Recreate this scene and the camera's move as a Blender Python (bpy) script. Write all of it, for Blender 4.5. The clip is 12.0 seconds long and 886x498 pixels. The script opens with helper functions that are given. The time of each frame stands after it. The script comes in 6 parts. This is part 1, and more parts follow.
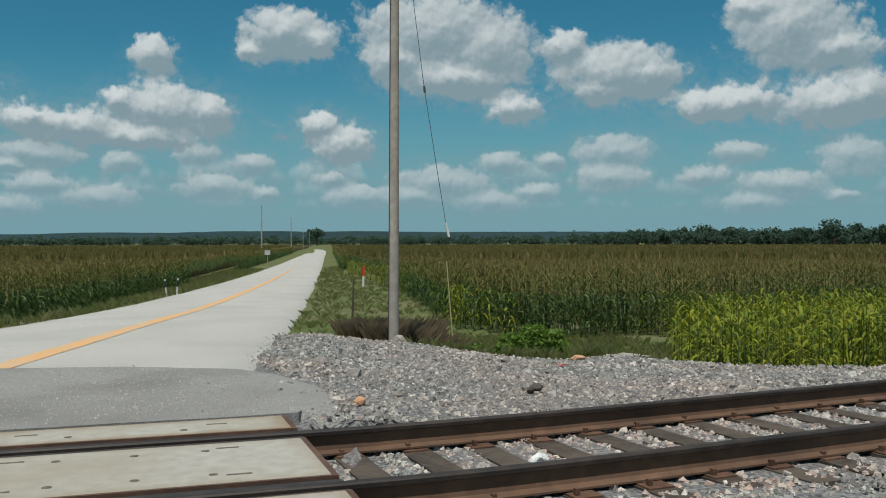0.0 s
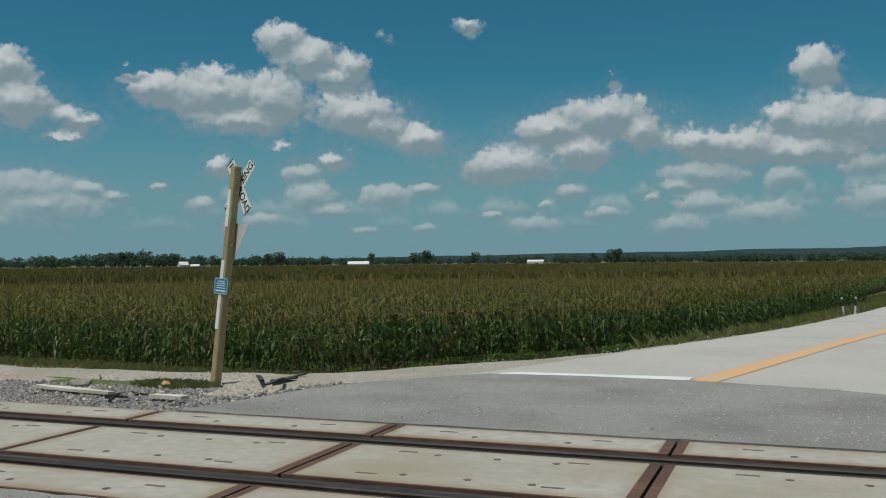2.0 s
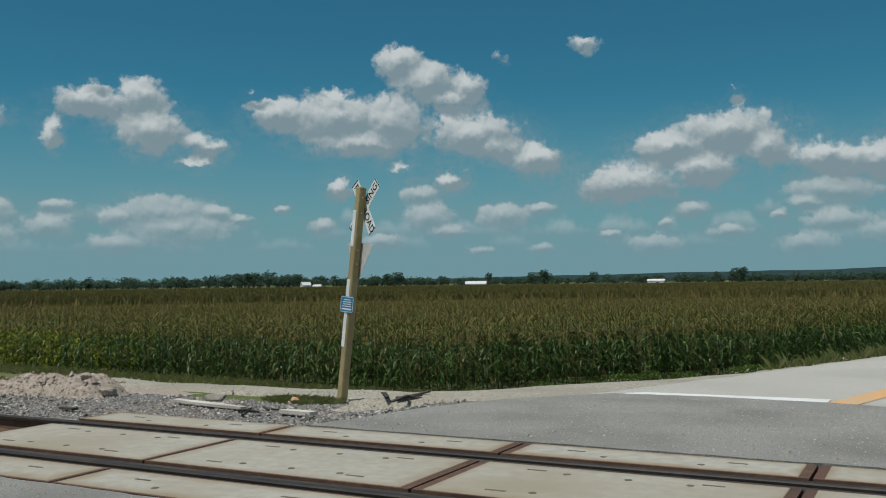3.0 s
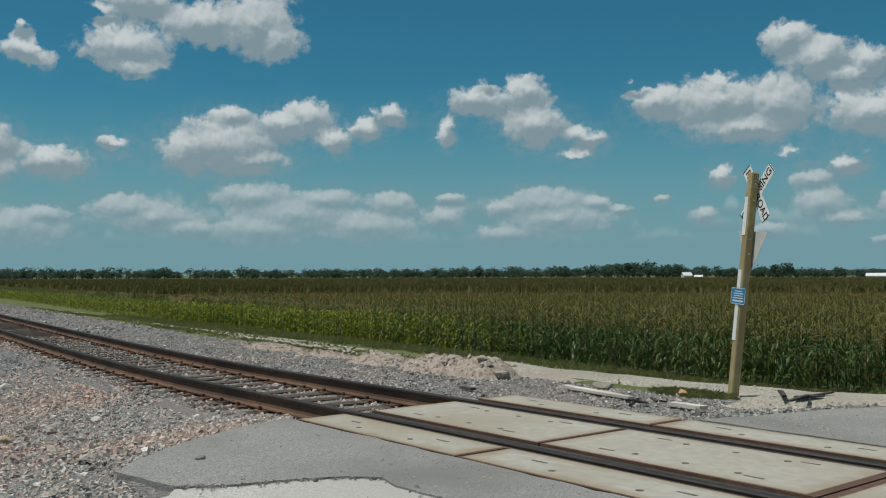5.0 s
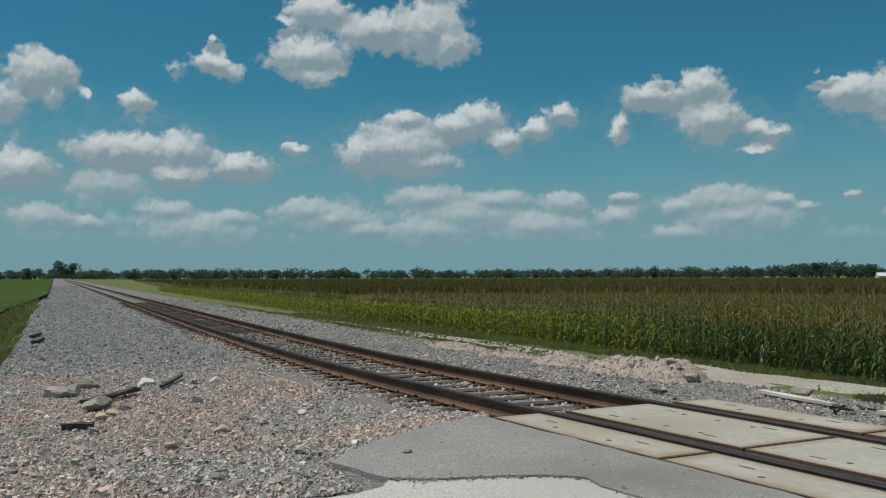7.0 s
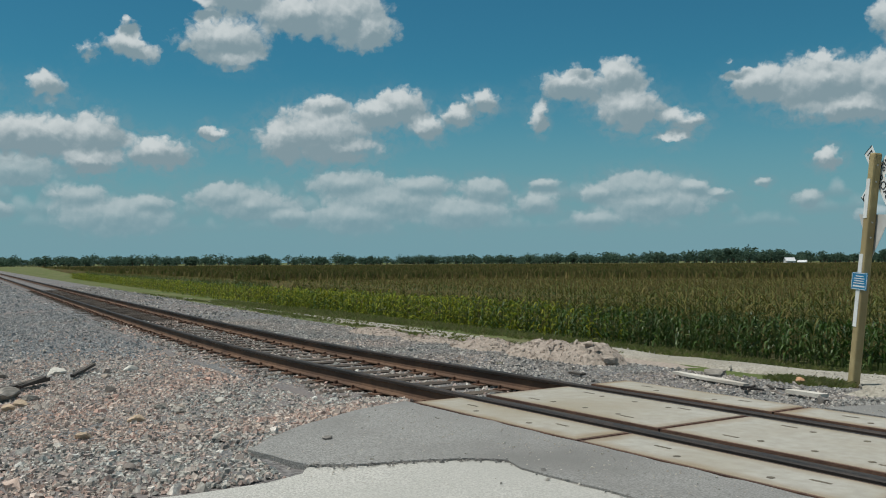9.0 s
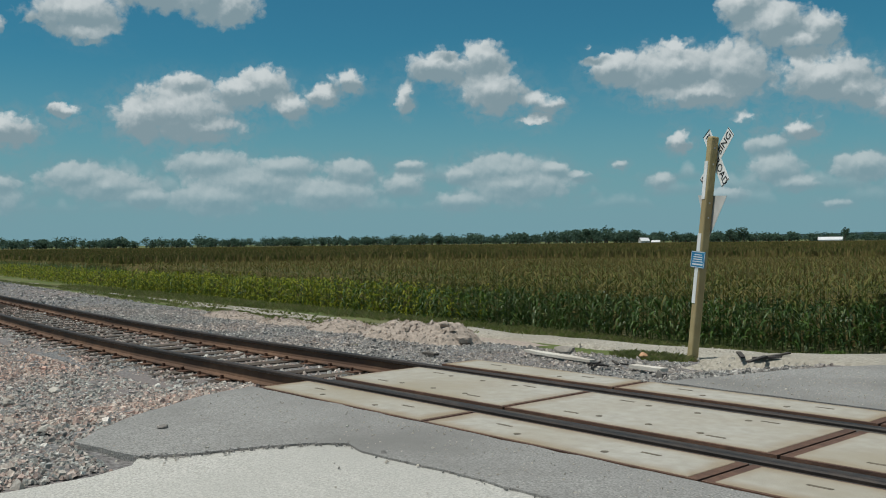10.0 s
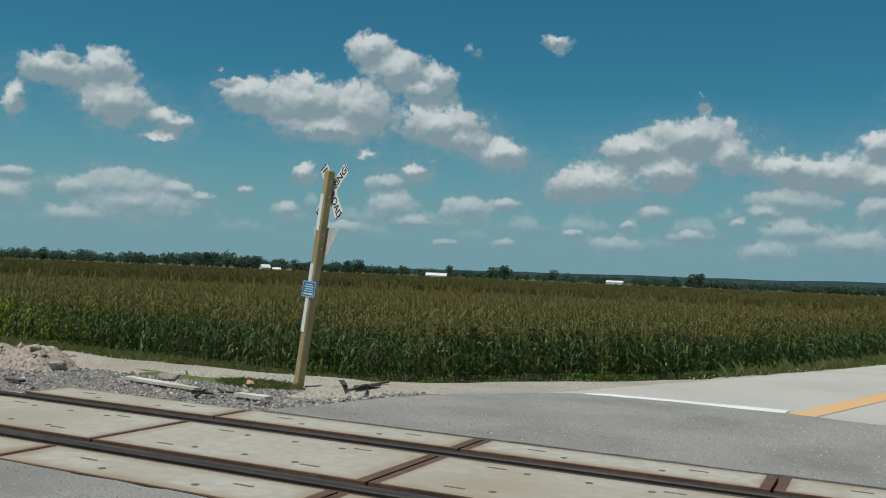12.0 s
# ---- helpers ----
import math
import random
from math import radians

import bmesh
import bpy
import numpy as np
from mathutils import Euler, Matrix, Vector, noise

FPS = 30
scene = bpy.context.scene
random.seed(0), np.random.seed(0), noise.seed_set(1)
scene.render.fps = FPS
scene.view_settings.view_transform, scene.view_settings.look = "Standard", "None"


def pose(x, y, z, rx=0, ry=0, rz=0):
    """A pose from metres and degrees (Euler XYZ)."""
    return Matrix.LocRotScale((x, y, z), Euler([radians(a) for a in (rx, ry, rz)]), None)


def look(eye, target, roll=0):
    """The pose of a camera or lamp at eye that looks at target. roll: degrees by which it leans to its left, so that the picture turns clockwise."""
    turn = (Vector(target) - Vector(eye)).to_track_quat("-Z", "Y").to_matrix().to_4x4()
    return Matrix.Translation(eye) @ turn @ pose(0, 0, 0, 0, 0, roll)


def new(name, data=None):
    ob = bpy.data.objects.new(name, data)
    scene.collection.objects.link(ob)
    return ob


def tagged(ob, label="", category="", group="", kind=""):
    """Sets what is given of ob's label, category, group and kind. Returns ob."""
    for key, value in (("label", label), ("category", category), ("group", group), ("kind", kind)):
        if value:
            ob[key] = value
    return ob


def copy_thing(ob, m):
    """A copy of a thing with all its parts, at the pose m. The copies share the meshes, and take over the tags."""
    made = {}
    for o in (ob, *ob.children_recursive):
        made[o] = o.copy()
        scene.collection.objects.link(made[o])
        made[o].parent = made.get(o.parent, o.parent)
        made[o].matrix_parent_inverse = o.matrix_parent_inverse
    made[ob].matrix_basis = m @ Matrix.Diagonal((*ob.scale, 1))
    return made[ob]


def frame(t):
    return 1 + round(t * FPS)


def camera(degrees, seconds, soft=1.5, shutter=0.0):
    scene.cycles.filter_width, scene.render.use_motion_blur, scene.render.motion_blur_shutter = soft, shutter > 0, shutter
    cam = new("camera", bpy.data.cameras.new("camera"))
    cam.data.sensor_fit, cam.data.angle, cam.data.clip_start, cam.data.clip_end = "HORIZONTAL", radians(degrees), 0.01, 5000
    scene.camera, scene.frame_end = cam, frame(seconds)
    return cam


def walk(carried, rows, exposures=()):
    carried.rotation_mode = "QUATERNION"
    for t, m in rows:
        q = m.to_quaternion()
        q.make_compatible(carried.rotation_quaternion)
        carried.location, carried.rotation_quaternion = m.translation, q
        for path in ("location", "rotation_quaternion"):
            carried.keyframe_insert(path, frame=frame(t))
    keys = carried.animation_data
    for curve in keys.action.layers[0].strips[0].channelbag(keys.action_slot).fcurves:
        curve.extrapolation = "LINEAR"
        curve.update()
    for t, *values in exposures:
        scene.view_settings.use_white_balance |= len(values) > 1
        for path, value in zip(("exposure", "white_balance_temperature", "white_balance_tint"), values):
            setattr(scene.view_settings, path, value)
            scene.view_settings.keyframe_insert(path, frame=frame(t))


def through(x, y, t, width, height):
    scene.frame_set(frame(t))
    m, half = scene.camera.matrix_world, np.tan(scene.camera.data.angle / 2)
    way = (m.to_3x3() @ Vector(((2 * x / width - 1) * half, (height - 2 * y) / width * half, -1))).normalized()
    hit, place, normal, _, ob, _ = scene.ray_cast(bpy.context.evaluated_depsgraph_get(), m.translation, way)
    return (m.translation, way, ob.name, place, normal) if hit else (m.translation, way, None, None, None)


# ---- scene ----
cam = camera(50.82, 12.0, soft=1.05)
PATH = [
    (0, (0.358, 0.322, 1.366), (0.99, 2.22, 1.351), -0.1),
    (0.5, (0.256, 0.105, 1.416), (0.526, 2.086, 1.401), 0.8),
    (1, (0.136, 0.119, 1.432), (0.023, 2.116, 1.41), -0.7),
    (1.5, (0.055, 0.136, 1.438), (-0.374, 2.09, 1.439), -0.6),
    (2, (-0.041, 0.206, 1.42), (-0.75, 2.075, 1.447), -0.5),
    (2.5, (-0.057, 0.227, 1.417), (-0.887, 2.046, 1.467), -0.5),
    (3, (-0.101, 0.165, 1.401), (-1.038, 1.931, 1.473), -0.7),
    (3.5, (-0.138, 0.208, 1.403), (-1.282, 1.847, 1.467), 0.9),
    (5.5, (-0.226, 0.126, 1.401), (-1.85, 1.291, 1.478), -0.9),
    (6, (-0.219, 0.068, 1.405), (-1.909, 1.133, 1.495), -0.7),
    (6.5, (-0.228, -0.03, 1.41), (-1.983, 0.927, 1.475), 0.0),
    (8.5, (-0.328, -0.116, 1.403), (-2.075, 0.857, 1.431), -0.4),
    (9, (-0.295, -0.045, 1.394), (-1.967, 1.053, 1.421), -0.3),
    (9.5, (-0.364, 0.05, 1.363), (-1.996, 1.205, 1.37), -0.6),
    (10, (-0.277, 0.166, 1.385), (-1.775, 1.491, 1.37), -0.6),
    (10.5, (-0.254, 0.244, 1.391), (-1.593, 1.729, 1.371), -0.3),
    (11, (-0.31, 0.36, 1.37), (-1.508, 1.962, 1.351), 0.8),
    (11.5, (-0.276, 0.345, 1.382), (-1.354, 2.029, 1.387), 1.8),
    (12, (-0.236, 0.285, 1.397), (-1.1, 2.088, 1.451), 2.5),
]
EXPOSURES = ((0.0, 0.13), (0.5, -0.06), (1.0, -0.13), (2.0, -0.10), (3.0, -0.06), (5.5, 0.02), (6.5, 0.02), (8.5, 0.08), (9.5, 0.08), (11.0, 0.08), (12.0, 0.06))
walk(cam, [(t, look(eye, target, roll)) for t, eye, target, roll in PATH], EXPOSURES)

# ---------------------------------------------------------------- light
SUN_EL, SUN_AZ = 69.0, 152.0          # height, and turn to the left of +y
sun_dir = Vector((-math.sin(radians(SUN_AZ)) * math.cos(radians(SUN_EL)), math.cos(radians(SUN_AZ)) * math.cos(radians(SUN_EL)), math.sin(radians(SUN_EL))))
SKY_TINT = (0.0168, 0.0522, 0.0535)
HAZE = (0.166, 0.305, 0.355)
CLOUD_SHADE, CLOUD_LIT = (0.205, 0.285, 0.320), (0.560, 0.605, 0.610)
LOW_SHADE, LOW_LIT = (0.185, 0.290, 0.330), (0.43, 0.505, 0.52)
CLOUD_ROWS = ((1.9, 0.9, 3.6, 0.16), (2.7, 1.1, 3.6, 0.15), (3.6, 1.3, 3.8, 0.13))
CLOUDS_A = ((-43, 8.1, 1.4, 1.3), (-41.3, 10.7, 2.4, 1.1), (-41, 7.7, 3, 1.3), (-38.9, 12.1, 3.4, 2.4), (-36.7, 13.3, 1.6, 1), (-35.5, 8, 3.2, 1), (-33.9, 7.9, 1.6, 0.8), (-30.9, 9.8, 1.8, 1.2), (-28.9, 10.1, 3.8, 1.7), (-27.9, 8.9, 2.1, 0.7), (-25.9, 11.5, 1.4, 1.2), (-22.8, 8, 1.7, 0.8), (-21.4, 11.6, 2.8, 2.1), (-19.3, 9.9, 3.9, 1.2), (-18, 12.6, 4.6, 2.3), (-15.5, 10.9, 2.1, 1.4), (-12.4, 5.8, 1.9, 1.2), (-11, 7, 1.4, 0.9), (-10.7, 12, 1.4, 1), (-8.9, 12.4, 2.6, 1.5))
CLOUDS_B = ((-8.3, 6.7, 0.6, 0.3), (-7, 11.2, 1.2, 0.7), (-4.4, 7.5, 1.5, 1.3), (-1.8, 7.7, 3.2, 1.5), (-1.2, 10.9, 1.3, 1.1), (-0.5, 6.1, 3.8, 0.7), (0.6, 8.1, 0.9, 0.8), (3.2, 6.6, 2.7, 1.1), (5.2, 6.9, 2.7, 0.8), (8.6, 7.6, 1.2, 1.1), (10.5, 10.9, 0.5, 0.4), (10.7, 8.6, 3.2, 1.2), (12.1, 6.5, 1.8, 1), (14, 7.8, 2.6, 0.9), (16.7, 5.8, 3, 1.1), (19.1, 14.1, 1.5, 0.5), (22.1, 7.4, 1.7, 0.8), (24.3, 13.7, 0.7, 0.4), (24.5, 8.1, 1.7, 0.7), (25.9, 9, 2.8, 1.2))
CLOUDS_C = ((26.2, 11.7, 1.3, 0.9), (27.3, 10.9, 1.8, 0.5), (27.5, 6.1, 1.2, 0.6), (28.7, 12.2, 2, 1.2), (30.3, 6.6, 1, 0.3), (30.4, 13.3, 1.6, 1), (31.1, 9.7, 2.1, 1.6), (32.9, 8.4, 3.5, 0.7), (34.2, 10, 3.8, 1.4), (34.2, 11.1, 1, 0.5), (34.3, 5.7, 1, 0.6), (37.7, 10.2, 2.1, 0.9), (39.2, 11.2, 1, 0.3), (42.2, 8.2, 1.4, 0.6), (42.7, 6.9, 1, 0.3), (45.1, 9.1, 2, 1.3), (45.9, 10.9, 1.4, 1.2), (48.4, 11.6, 0.9, 0.4), (48.8, 10.5, 2.1, 0.9), (50.8, 8.6, 0.6, 0.8))
CLOUDS_D = ((54.2, 9.7, 1.6, 0.7), (55.7, 8.8, 1.1, 0.7), (57.5, 8.1, 1.1, 0.7), (59.2, 9.5, 1.6, 1), (60.6, 9, 2.1, 0.9), (60.9, 13.9, 1.4, 1.2), (62.1, 17.2, 1.2, 0.6), (62.3, 14.8, 2.7, 1.7), (62.7, 6.8, 2.4, 0.6), (63.9, 9.5, 1.4, 0.7), (64.1, 7.8, 3.1, 1.6), (65.4, 14.7, 2.5, 1.2), (66.3, 7.3, 1.5, 1.2), (69, 15.7, 2.1, 1), (69.2, 11.8, 1.9, 0.5), (69.9, 13.1, 2.6, 1.2), (70.2, 7.4, 1.4, 0.4), (70.9, 7.9, 0.7, 0.3), (70.9, 14.9, 1.2, 0.3), (73.8, 6.5, 1.9, 0.9))
CLOUDS_E = ((74.2, 12, 0.8, 0.5), (75.3, 12.5, 1.6, 0.7), (75.4, 13.7, 0.5, 0.5), (77.3, 5.8, 1.9, 0.7), (77.3, 7.3, 1.6, 1.3), (77.5, 12.1, 0.9, 0.5), (79.7, 10.1, 1.2, 0.7), (80.3, 7.2, 3.3, 1.1), (82.3, 10.1, 0.5, 0.4), (84.4, 10.1, 0.7, 0.6), (84.9, 11.4, 1.9, 1.4), (85.8, 6, 1.9, 1.2), (87.4, 9.6, 1.7, 1.2))
LOW_CLOUDS_A = ((-42.2, 4.8, 1.8, 1.1), (-41.6, 2.6, 1.2, 0.4), (-38.6, 3.3, 2.3, 0.7), (-36.7, 2.2, 1.9, 0.3), (-36.1, 5.2, 1.7, 0.7), (-33.9, 3.8, 1.8, 0.6), (-28.9, 5.4, 2.4, 1), (-28.6, 3.9, 2.4, 0.7), (-24.9, 4.9, 1, 0.6), (-24.2, 3, 1.5, 0.6), (-22.1, 4.8, 1.7, 0.7), (-21.4, 2.4, 2.1, 0.3), (-18.6, 3.6, 3, 0.8), (-16.5, 2.7, 2.1, 0.4), (-13.4, 2.7, 2.1, 0.4), (-11.7, 3.8, 1.2, 0.6), (-7.7, 2.9, 1, 0.5), (-6.8, 4.7, 1.4, 0.7), (-4.7, 3.3, 2.3, 0.7), (-3.7, 5.2, 1.5, 0.7))
LOW_CLOUDS_B = ((0.6, 4.7, 1.4, 0.7), (1.7, 2.6, 2.1, 0.4), (4.7, 4.9, 2.1, 0.7), (5, 3.3, 1.8, 0.5), (5.3, 5, 2.2, 0.7), (6.5, 4.3, 1.2, 0.4), (6.6, 2, 1.8, 0.3), (8, 3.7, 0.6, 0.3), (10.9, 2.8, 1.3, 0.4), (12.9, 4.2, 1.1, 0.5), (14.4, 3.4, 0.6, 0.3), (15.1, 2.1, 1.7, 0.3), (17.8, 2.8, 0.8, 0.3), (21.8, 4.4, 1.1, 0.4), (21.9, 2, 1, 0.3), (24.2, 4, 1.6, 0.8), (25.7, 1.9, 0.9, 0.3), (27.7, 3.1, 1.2, 0.3), (28.8, 4, 1.6, 0.8), (29.3, 5.4, 1.2, 0.6))
LOW_CLOUDS_C = ((31.6, 2.5, 1.4, 0.3), (35.3, 3.5, 0.8, 0.5), (37.7, 4.5, 0.6, 0.3), (40.1, 3.9, 0.8, 0.3), (41.6, 4.3, 1.3, 0.5), (43.9, 3.4, 3, 0.4), (44.9, 4.3, 2.8, 0.6), (47.2, 4, 1.3, 0.6), (47.3, 2.4, 1.7, 0.4), (50.6, 4.6, 1.2, 0.3), (50.8, 3.5, 1.3, 0.6), (54.1, 4.3, 1.6, 0.8), (55.5, 2.9, 2.8, 0.7), (58.2, 4.5, 2.1, 0.7), (60, 3.7, 3.5, 0.5), (62.1, 2.7, 2.8, 0.5), (62.4, 4.7, 2.3, 0.8), (66.2, 2.7, 1.7, 0.4), (68.2, 3.4, 2.4, 0.5), (69.6, 3.9, 2.3, 0.6))
LOW_CLOUDS_D = ((74.1, 3.4, 1.6, 0.7), (76, 2.7, 3.1, 0.5), (77.9, 3.8, 1.7, 0.7), (81.5, 5.2, 2.3, 0.9), (82.4, 3.1, 0.9, 0.5), (84.9, 3.3, 1.7, 0.8))
world = bpy.data.worlds.new("sky")
scene.world = world
world.use_nodes = True
wt = world.node_tree
wt.nodes.clear()


def wnode(tree, kind, **settings):
    n = tree.nodes.new(kind)
    for key, value in settings.items():
        if key == "operation":
            n.operation = value
    return n


def wmath(tree, op, a, b=None, c=None):
    n = wnode(tree, "ShaderNodeMath", operation=op)
    for sock, val in zip(n.inputs, (a, b, c)):
        if val is None:
            continue
        if isinstance(val, (int, float)):
            sock.default_value = val
        else:
            tree.links.new(val, sock)
    return n.outputs[0]


def wvec(tree, op, a, b=None, c=None):
    n = wnode(tree, "ShaderNodeVectorMath", operation=op)
    for sock, val in zip(n.inputs, (a, b, c)):
        if val is None:
            continue
        if isinstance(val, tuple):
            sock.default_value = val
        else:
            tree.links.new(val, sock)
    return n.outputs["Value"] if op == "LENGTH" else n.outputs[0]


def wrange(tree, v, a, b, c=0.0, d=1.0, smooth=True):
    n = tree.nodes.new("ShaderNodeMapRange")
    n.interpolation_type = "SMOOTHSTEP" if smooth else "LINEAR"
    for i, q in enumerate((a, b, c, d)):
        n.inputs[i + 1].default_value = q
    tree.links.new(v, n.inputs[0])
    return n.outputs[0]


def wnoise(tree, v, scale, detail, out="Fac", rough=0.55):
    n = tree.nodes.new("ShaderNodeTexNoise")
    n.inputs["Scale"].default_value, n.inputs["Detail"].default_value, n.inputs["Roughness"].default_value = scale, detail, rough
    tree.links.new(v, n.inputs["Vector"])
    return n.outputs[out]


def wmix(tree, f, a, b):
    n = tree.nodes.new("ShaderNodeMix")
    n.data_type = "RGBA"
    tree.links.new(f, n.inputs["Factor"])
    for sock, val in ((n.inputs["A"], a), (n.inputs["B"], b)):
        if isinstance(val, tuple):
            sock.default_value = (*val, 1)
        else:
            tree.links.new(val, sock)
    return n.outputs["Result"]


# the heap of round swellings that makes up the cumulus clouds, as one field over the sky
def cloud_heap(name, banks, swell, plump=0.0):
    shape = bpy.data.node_groups.new(name, "ShaderNodeTree")
    shape.interface.new_socket("P", in_out="INPUT", socket_type="NodeSocketVector")
    shape.interface.new_socket("D", in_out="OUTPUT", socket_type="NodeSocketFloat")
    g_in, g_out = shape.nodes.new("NodeGroupInput"), shape.nodes.new("NodeGroupOutput")
    field = None
    for bank in banks:
        for ca, ce, ra, re in bank:
            ra, re = ra * swell, max(re * swell, plump * ra)
            d = wvec(shape, "LENGTH", wvec(shape, "MULTIPLY_ADD", g_in.outputs[0], (1 / ra, 1 / re, 0), (-ca / ra, -ce / re, 0)))
            if re < 0.75:
                d = wmath(shape, "ADD", d, 0.08)
            if field is None:
                field = d
            else:
                n = wnode(shape, "ShaderNodeMath", operation="SMOOTH_MIN")
                shape.links.new(field, n.inputs[0])
                shape.links.new(d, n.inputs[1])
                n.inputs[2].default_value = 0.16
                field = n.outputs[0]
    shape.links.new(field, g_out.inputs[0])
    return shape


HIGH = cloud_heap("cloud_heaps", (CLOUDS_A, CLOUDS_B, CLOUDS_C, CLOUDS_D, CLOUDS_E), 1.06)
LOW = cloud_heap("low_cloud_heaps", (LOW_CLOUDS_A, LOW_CLOUDS_B, LOW_CLOUDS_C, LOW_CLOUDS_D), 1.04, 0.36)

w_out = wt.nodes.new("ShaderNodeOutputWorld")
w_bg = wt.nodes.new("ShaderNodeBackground")
w_sky = wt.nodes.new("ShaderNodeTexSky")
w_sky.sky_type = "NISHITA"
w_sky.sun_disc = False
w_sky.sun_elevation = radians(SUN_EL)
w_sky.sun_rotation = radians(-SUN_AZ)
w_sky.air_density, w_sky.dust_density, w_sky.ozone_density = 1.0, 0.2, 3.0
tc = wt.nodes.new("ShaderNodeTexCoord")
sep = wt.nodes.new("ShaderNodeSeparateXYZ")
wt.links.new(tc.outputs["Generated"], sep.inputs[0])
az = wmath(wt, "MULTIPLY", wmath(wt, "ARCTAN2", wmath(wt, "MULTIPLY", sep.outputs[0], -1.0), sep.outputs[1]), 57.2958)
el = wmath(wt, "MULTIPLY", wmath(wt, "ARCSINE", sep.outputs[2]), 57.2958)
comb = wt.nodes.new("ShaderNodeCombineXYZ")
wt.links.new(az, comb.inputs[0])
wt.links.new(el, comb.inputs[1])
P = comb.outputs[0]
half = (0.5, 0.5, 0.5)


def billow(v, scale, detail=3.0, rough=0.5):
    """Round cauliflower lumps: distance to scattered centres, at several sizes."""
    n = wt.nodes.new("ShaderNodeTexVoronoi")
    n.inputs["Scale"].default_value, n.inputs["Detail"].default_value, n.inputs["Roughness"].default_value = scale, detail, rough
    n.normalize = True
    wt.links.new(v, n.inputs["Vector"])
    return n.outputs["Distance"]


def cloud_field(p, shape=HIGH):
    n = wt.nodes.new("ShaderNodeGroup")
    n.node_tree = shape
    wt.links.new(p, n.inputs[0])
    return n.outputs[0]


broad = wvec(wt, "MULTIPLY", wvec(wt, "SUBTRACT", wnoise(wt, P, 0.5, 2.0, "Color"), half), (0.9, 0.5, 0))
fine = wvec(wt, "MULTIPLY", wvec(wt, "SUBTRACT", wnoise(wt, P, 1.5, 3.0, "Color", 0.5), half), (1.2, 0.8, 0))
PW = wvec(wt, "ADD", P, wvec(wt, "ADD", broad, fine))
PS = wvec(wt, "ADD", P, wvec(wt, "MULTIPLY", fine, (0.4, 0.4, 0)))
D_UP = cloud_field(wvec(wt, "ADD", PW, (0.15, 0.40, 0)))
D_DOWN = cloud_field(wvec(wt, "ADD", PW, (-0.15, -0.40, 0)))
D1 = wmath(wt, "SUBTRACT", wmath(wt, "MULTIPLY", wmath(wt, "ADD", D_UP, D_DOWN), 0.5), 0.08)
topness = wmath(wt, "SUBTRACT", D_UP, D_DOWN)
lump = billow(PS, 0.95)
lump_up = billow(wvec(wt, "ADD", PS, (0.12, 0.26, 0)), 0.95)
wisp = wnoise(wt, PW, 1.8, 3.0, "Fac", 0.55)
relief = wmath(wt, "MULTIPLY", wmath(wt, "SUBTRACT", lump_up, lump), 1.3)
rough_edge = wmath(wt, "ADD", wmath(wt, "MULTIPLY", wmath(wt, "SUBTRACT", lump, 0.33), 1.2), wmath(wt, "MULTIPLY", wmath(wt, "SUBTRACT", wisp, 0.5), 0.5))
thick = wmath(wt, "ADD", D1, rough_edge)
# the same kind of cloud all round and overhead, unseen, added to brighten the fill light
rest_n = wnoise(wt, wvec(wt, "MULTIPLY", PW, (0.16, 0.30, 1)), 1.0, 5.0, "Fac", 0.55)
rest = wmath(wt, "MULTIPLY", wrange(wt, rest_n, 0.46, 0.60), wmath(wt, "MAXIMUM", wrange(wt, el, 18, 24), wmath(wt, "MAXIMUM", wrange(wt, az, 90, 98), wrange(wt, az, -46, -54))))
cover = wmath(wt, "MULTIPLY", wmath(wt, "MAXIMUM", wrange(wt, thick, 1.05, 0.66, 0.0, 0.97), rest), wrange(wt, el, 0.5, 3.0))
veil = wmath(wt, "MULTIPLY", wmath(wt, "MULTIPLY", wrange(wt, D1, 1.8, 0.9, 0.0, 0.45), wrange(wt, wisp, 0.3, 0.65)), wrange(wt, el, 13.0, 7.0))
lit = wrange(wt, wmath(wt, "ADD", topness, relief), -0.42, 0.90)
cumulus = wmix(wt, lit, CLOUD_SHADE, CLOUD_LIT)
# clear sky, thinning to a pale haze at the horizon
clear = wvec(wt, "MULTIPLY", w_sky.outputs["Color"], SKY_TINT)
haze = wrange(wt, el, 12.0, 0.0, 0.0, 0.92)
clear = wmix(wt, haze, clear, HAZE)
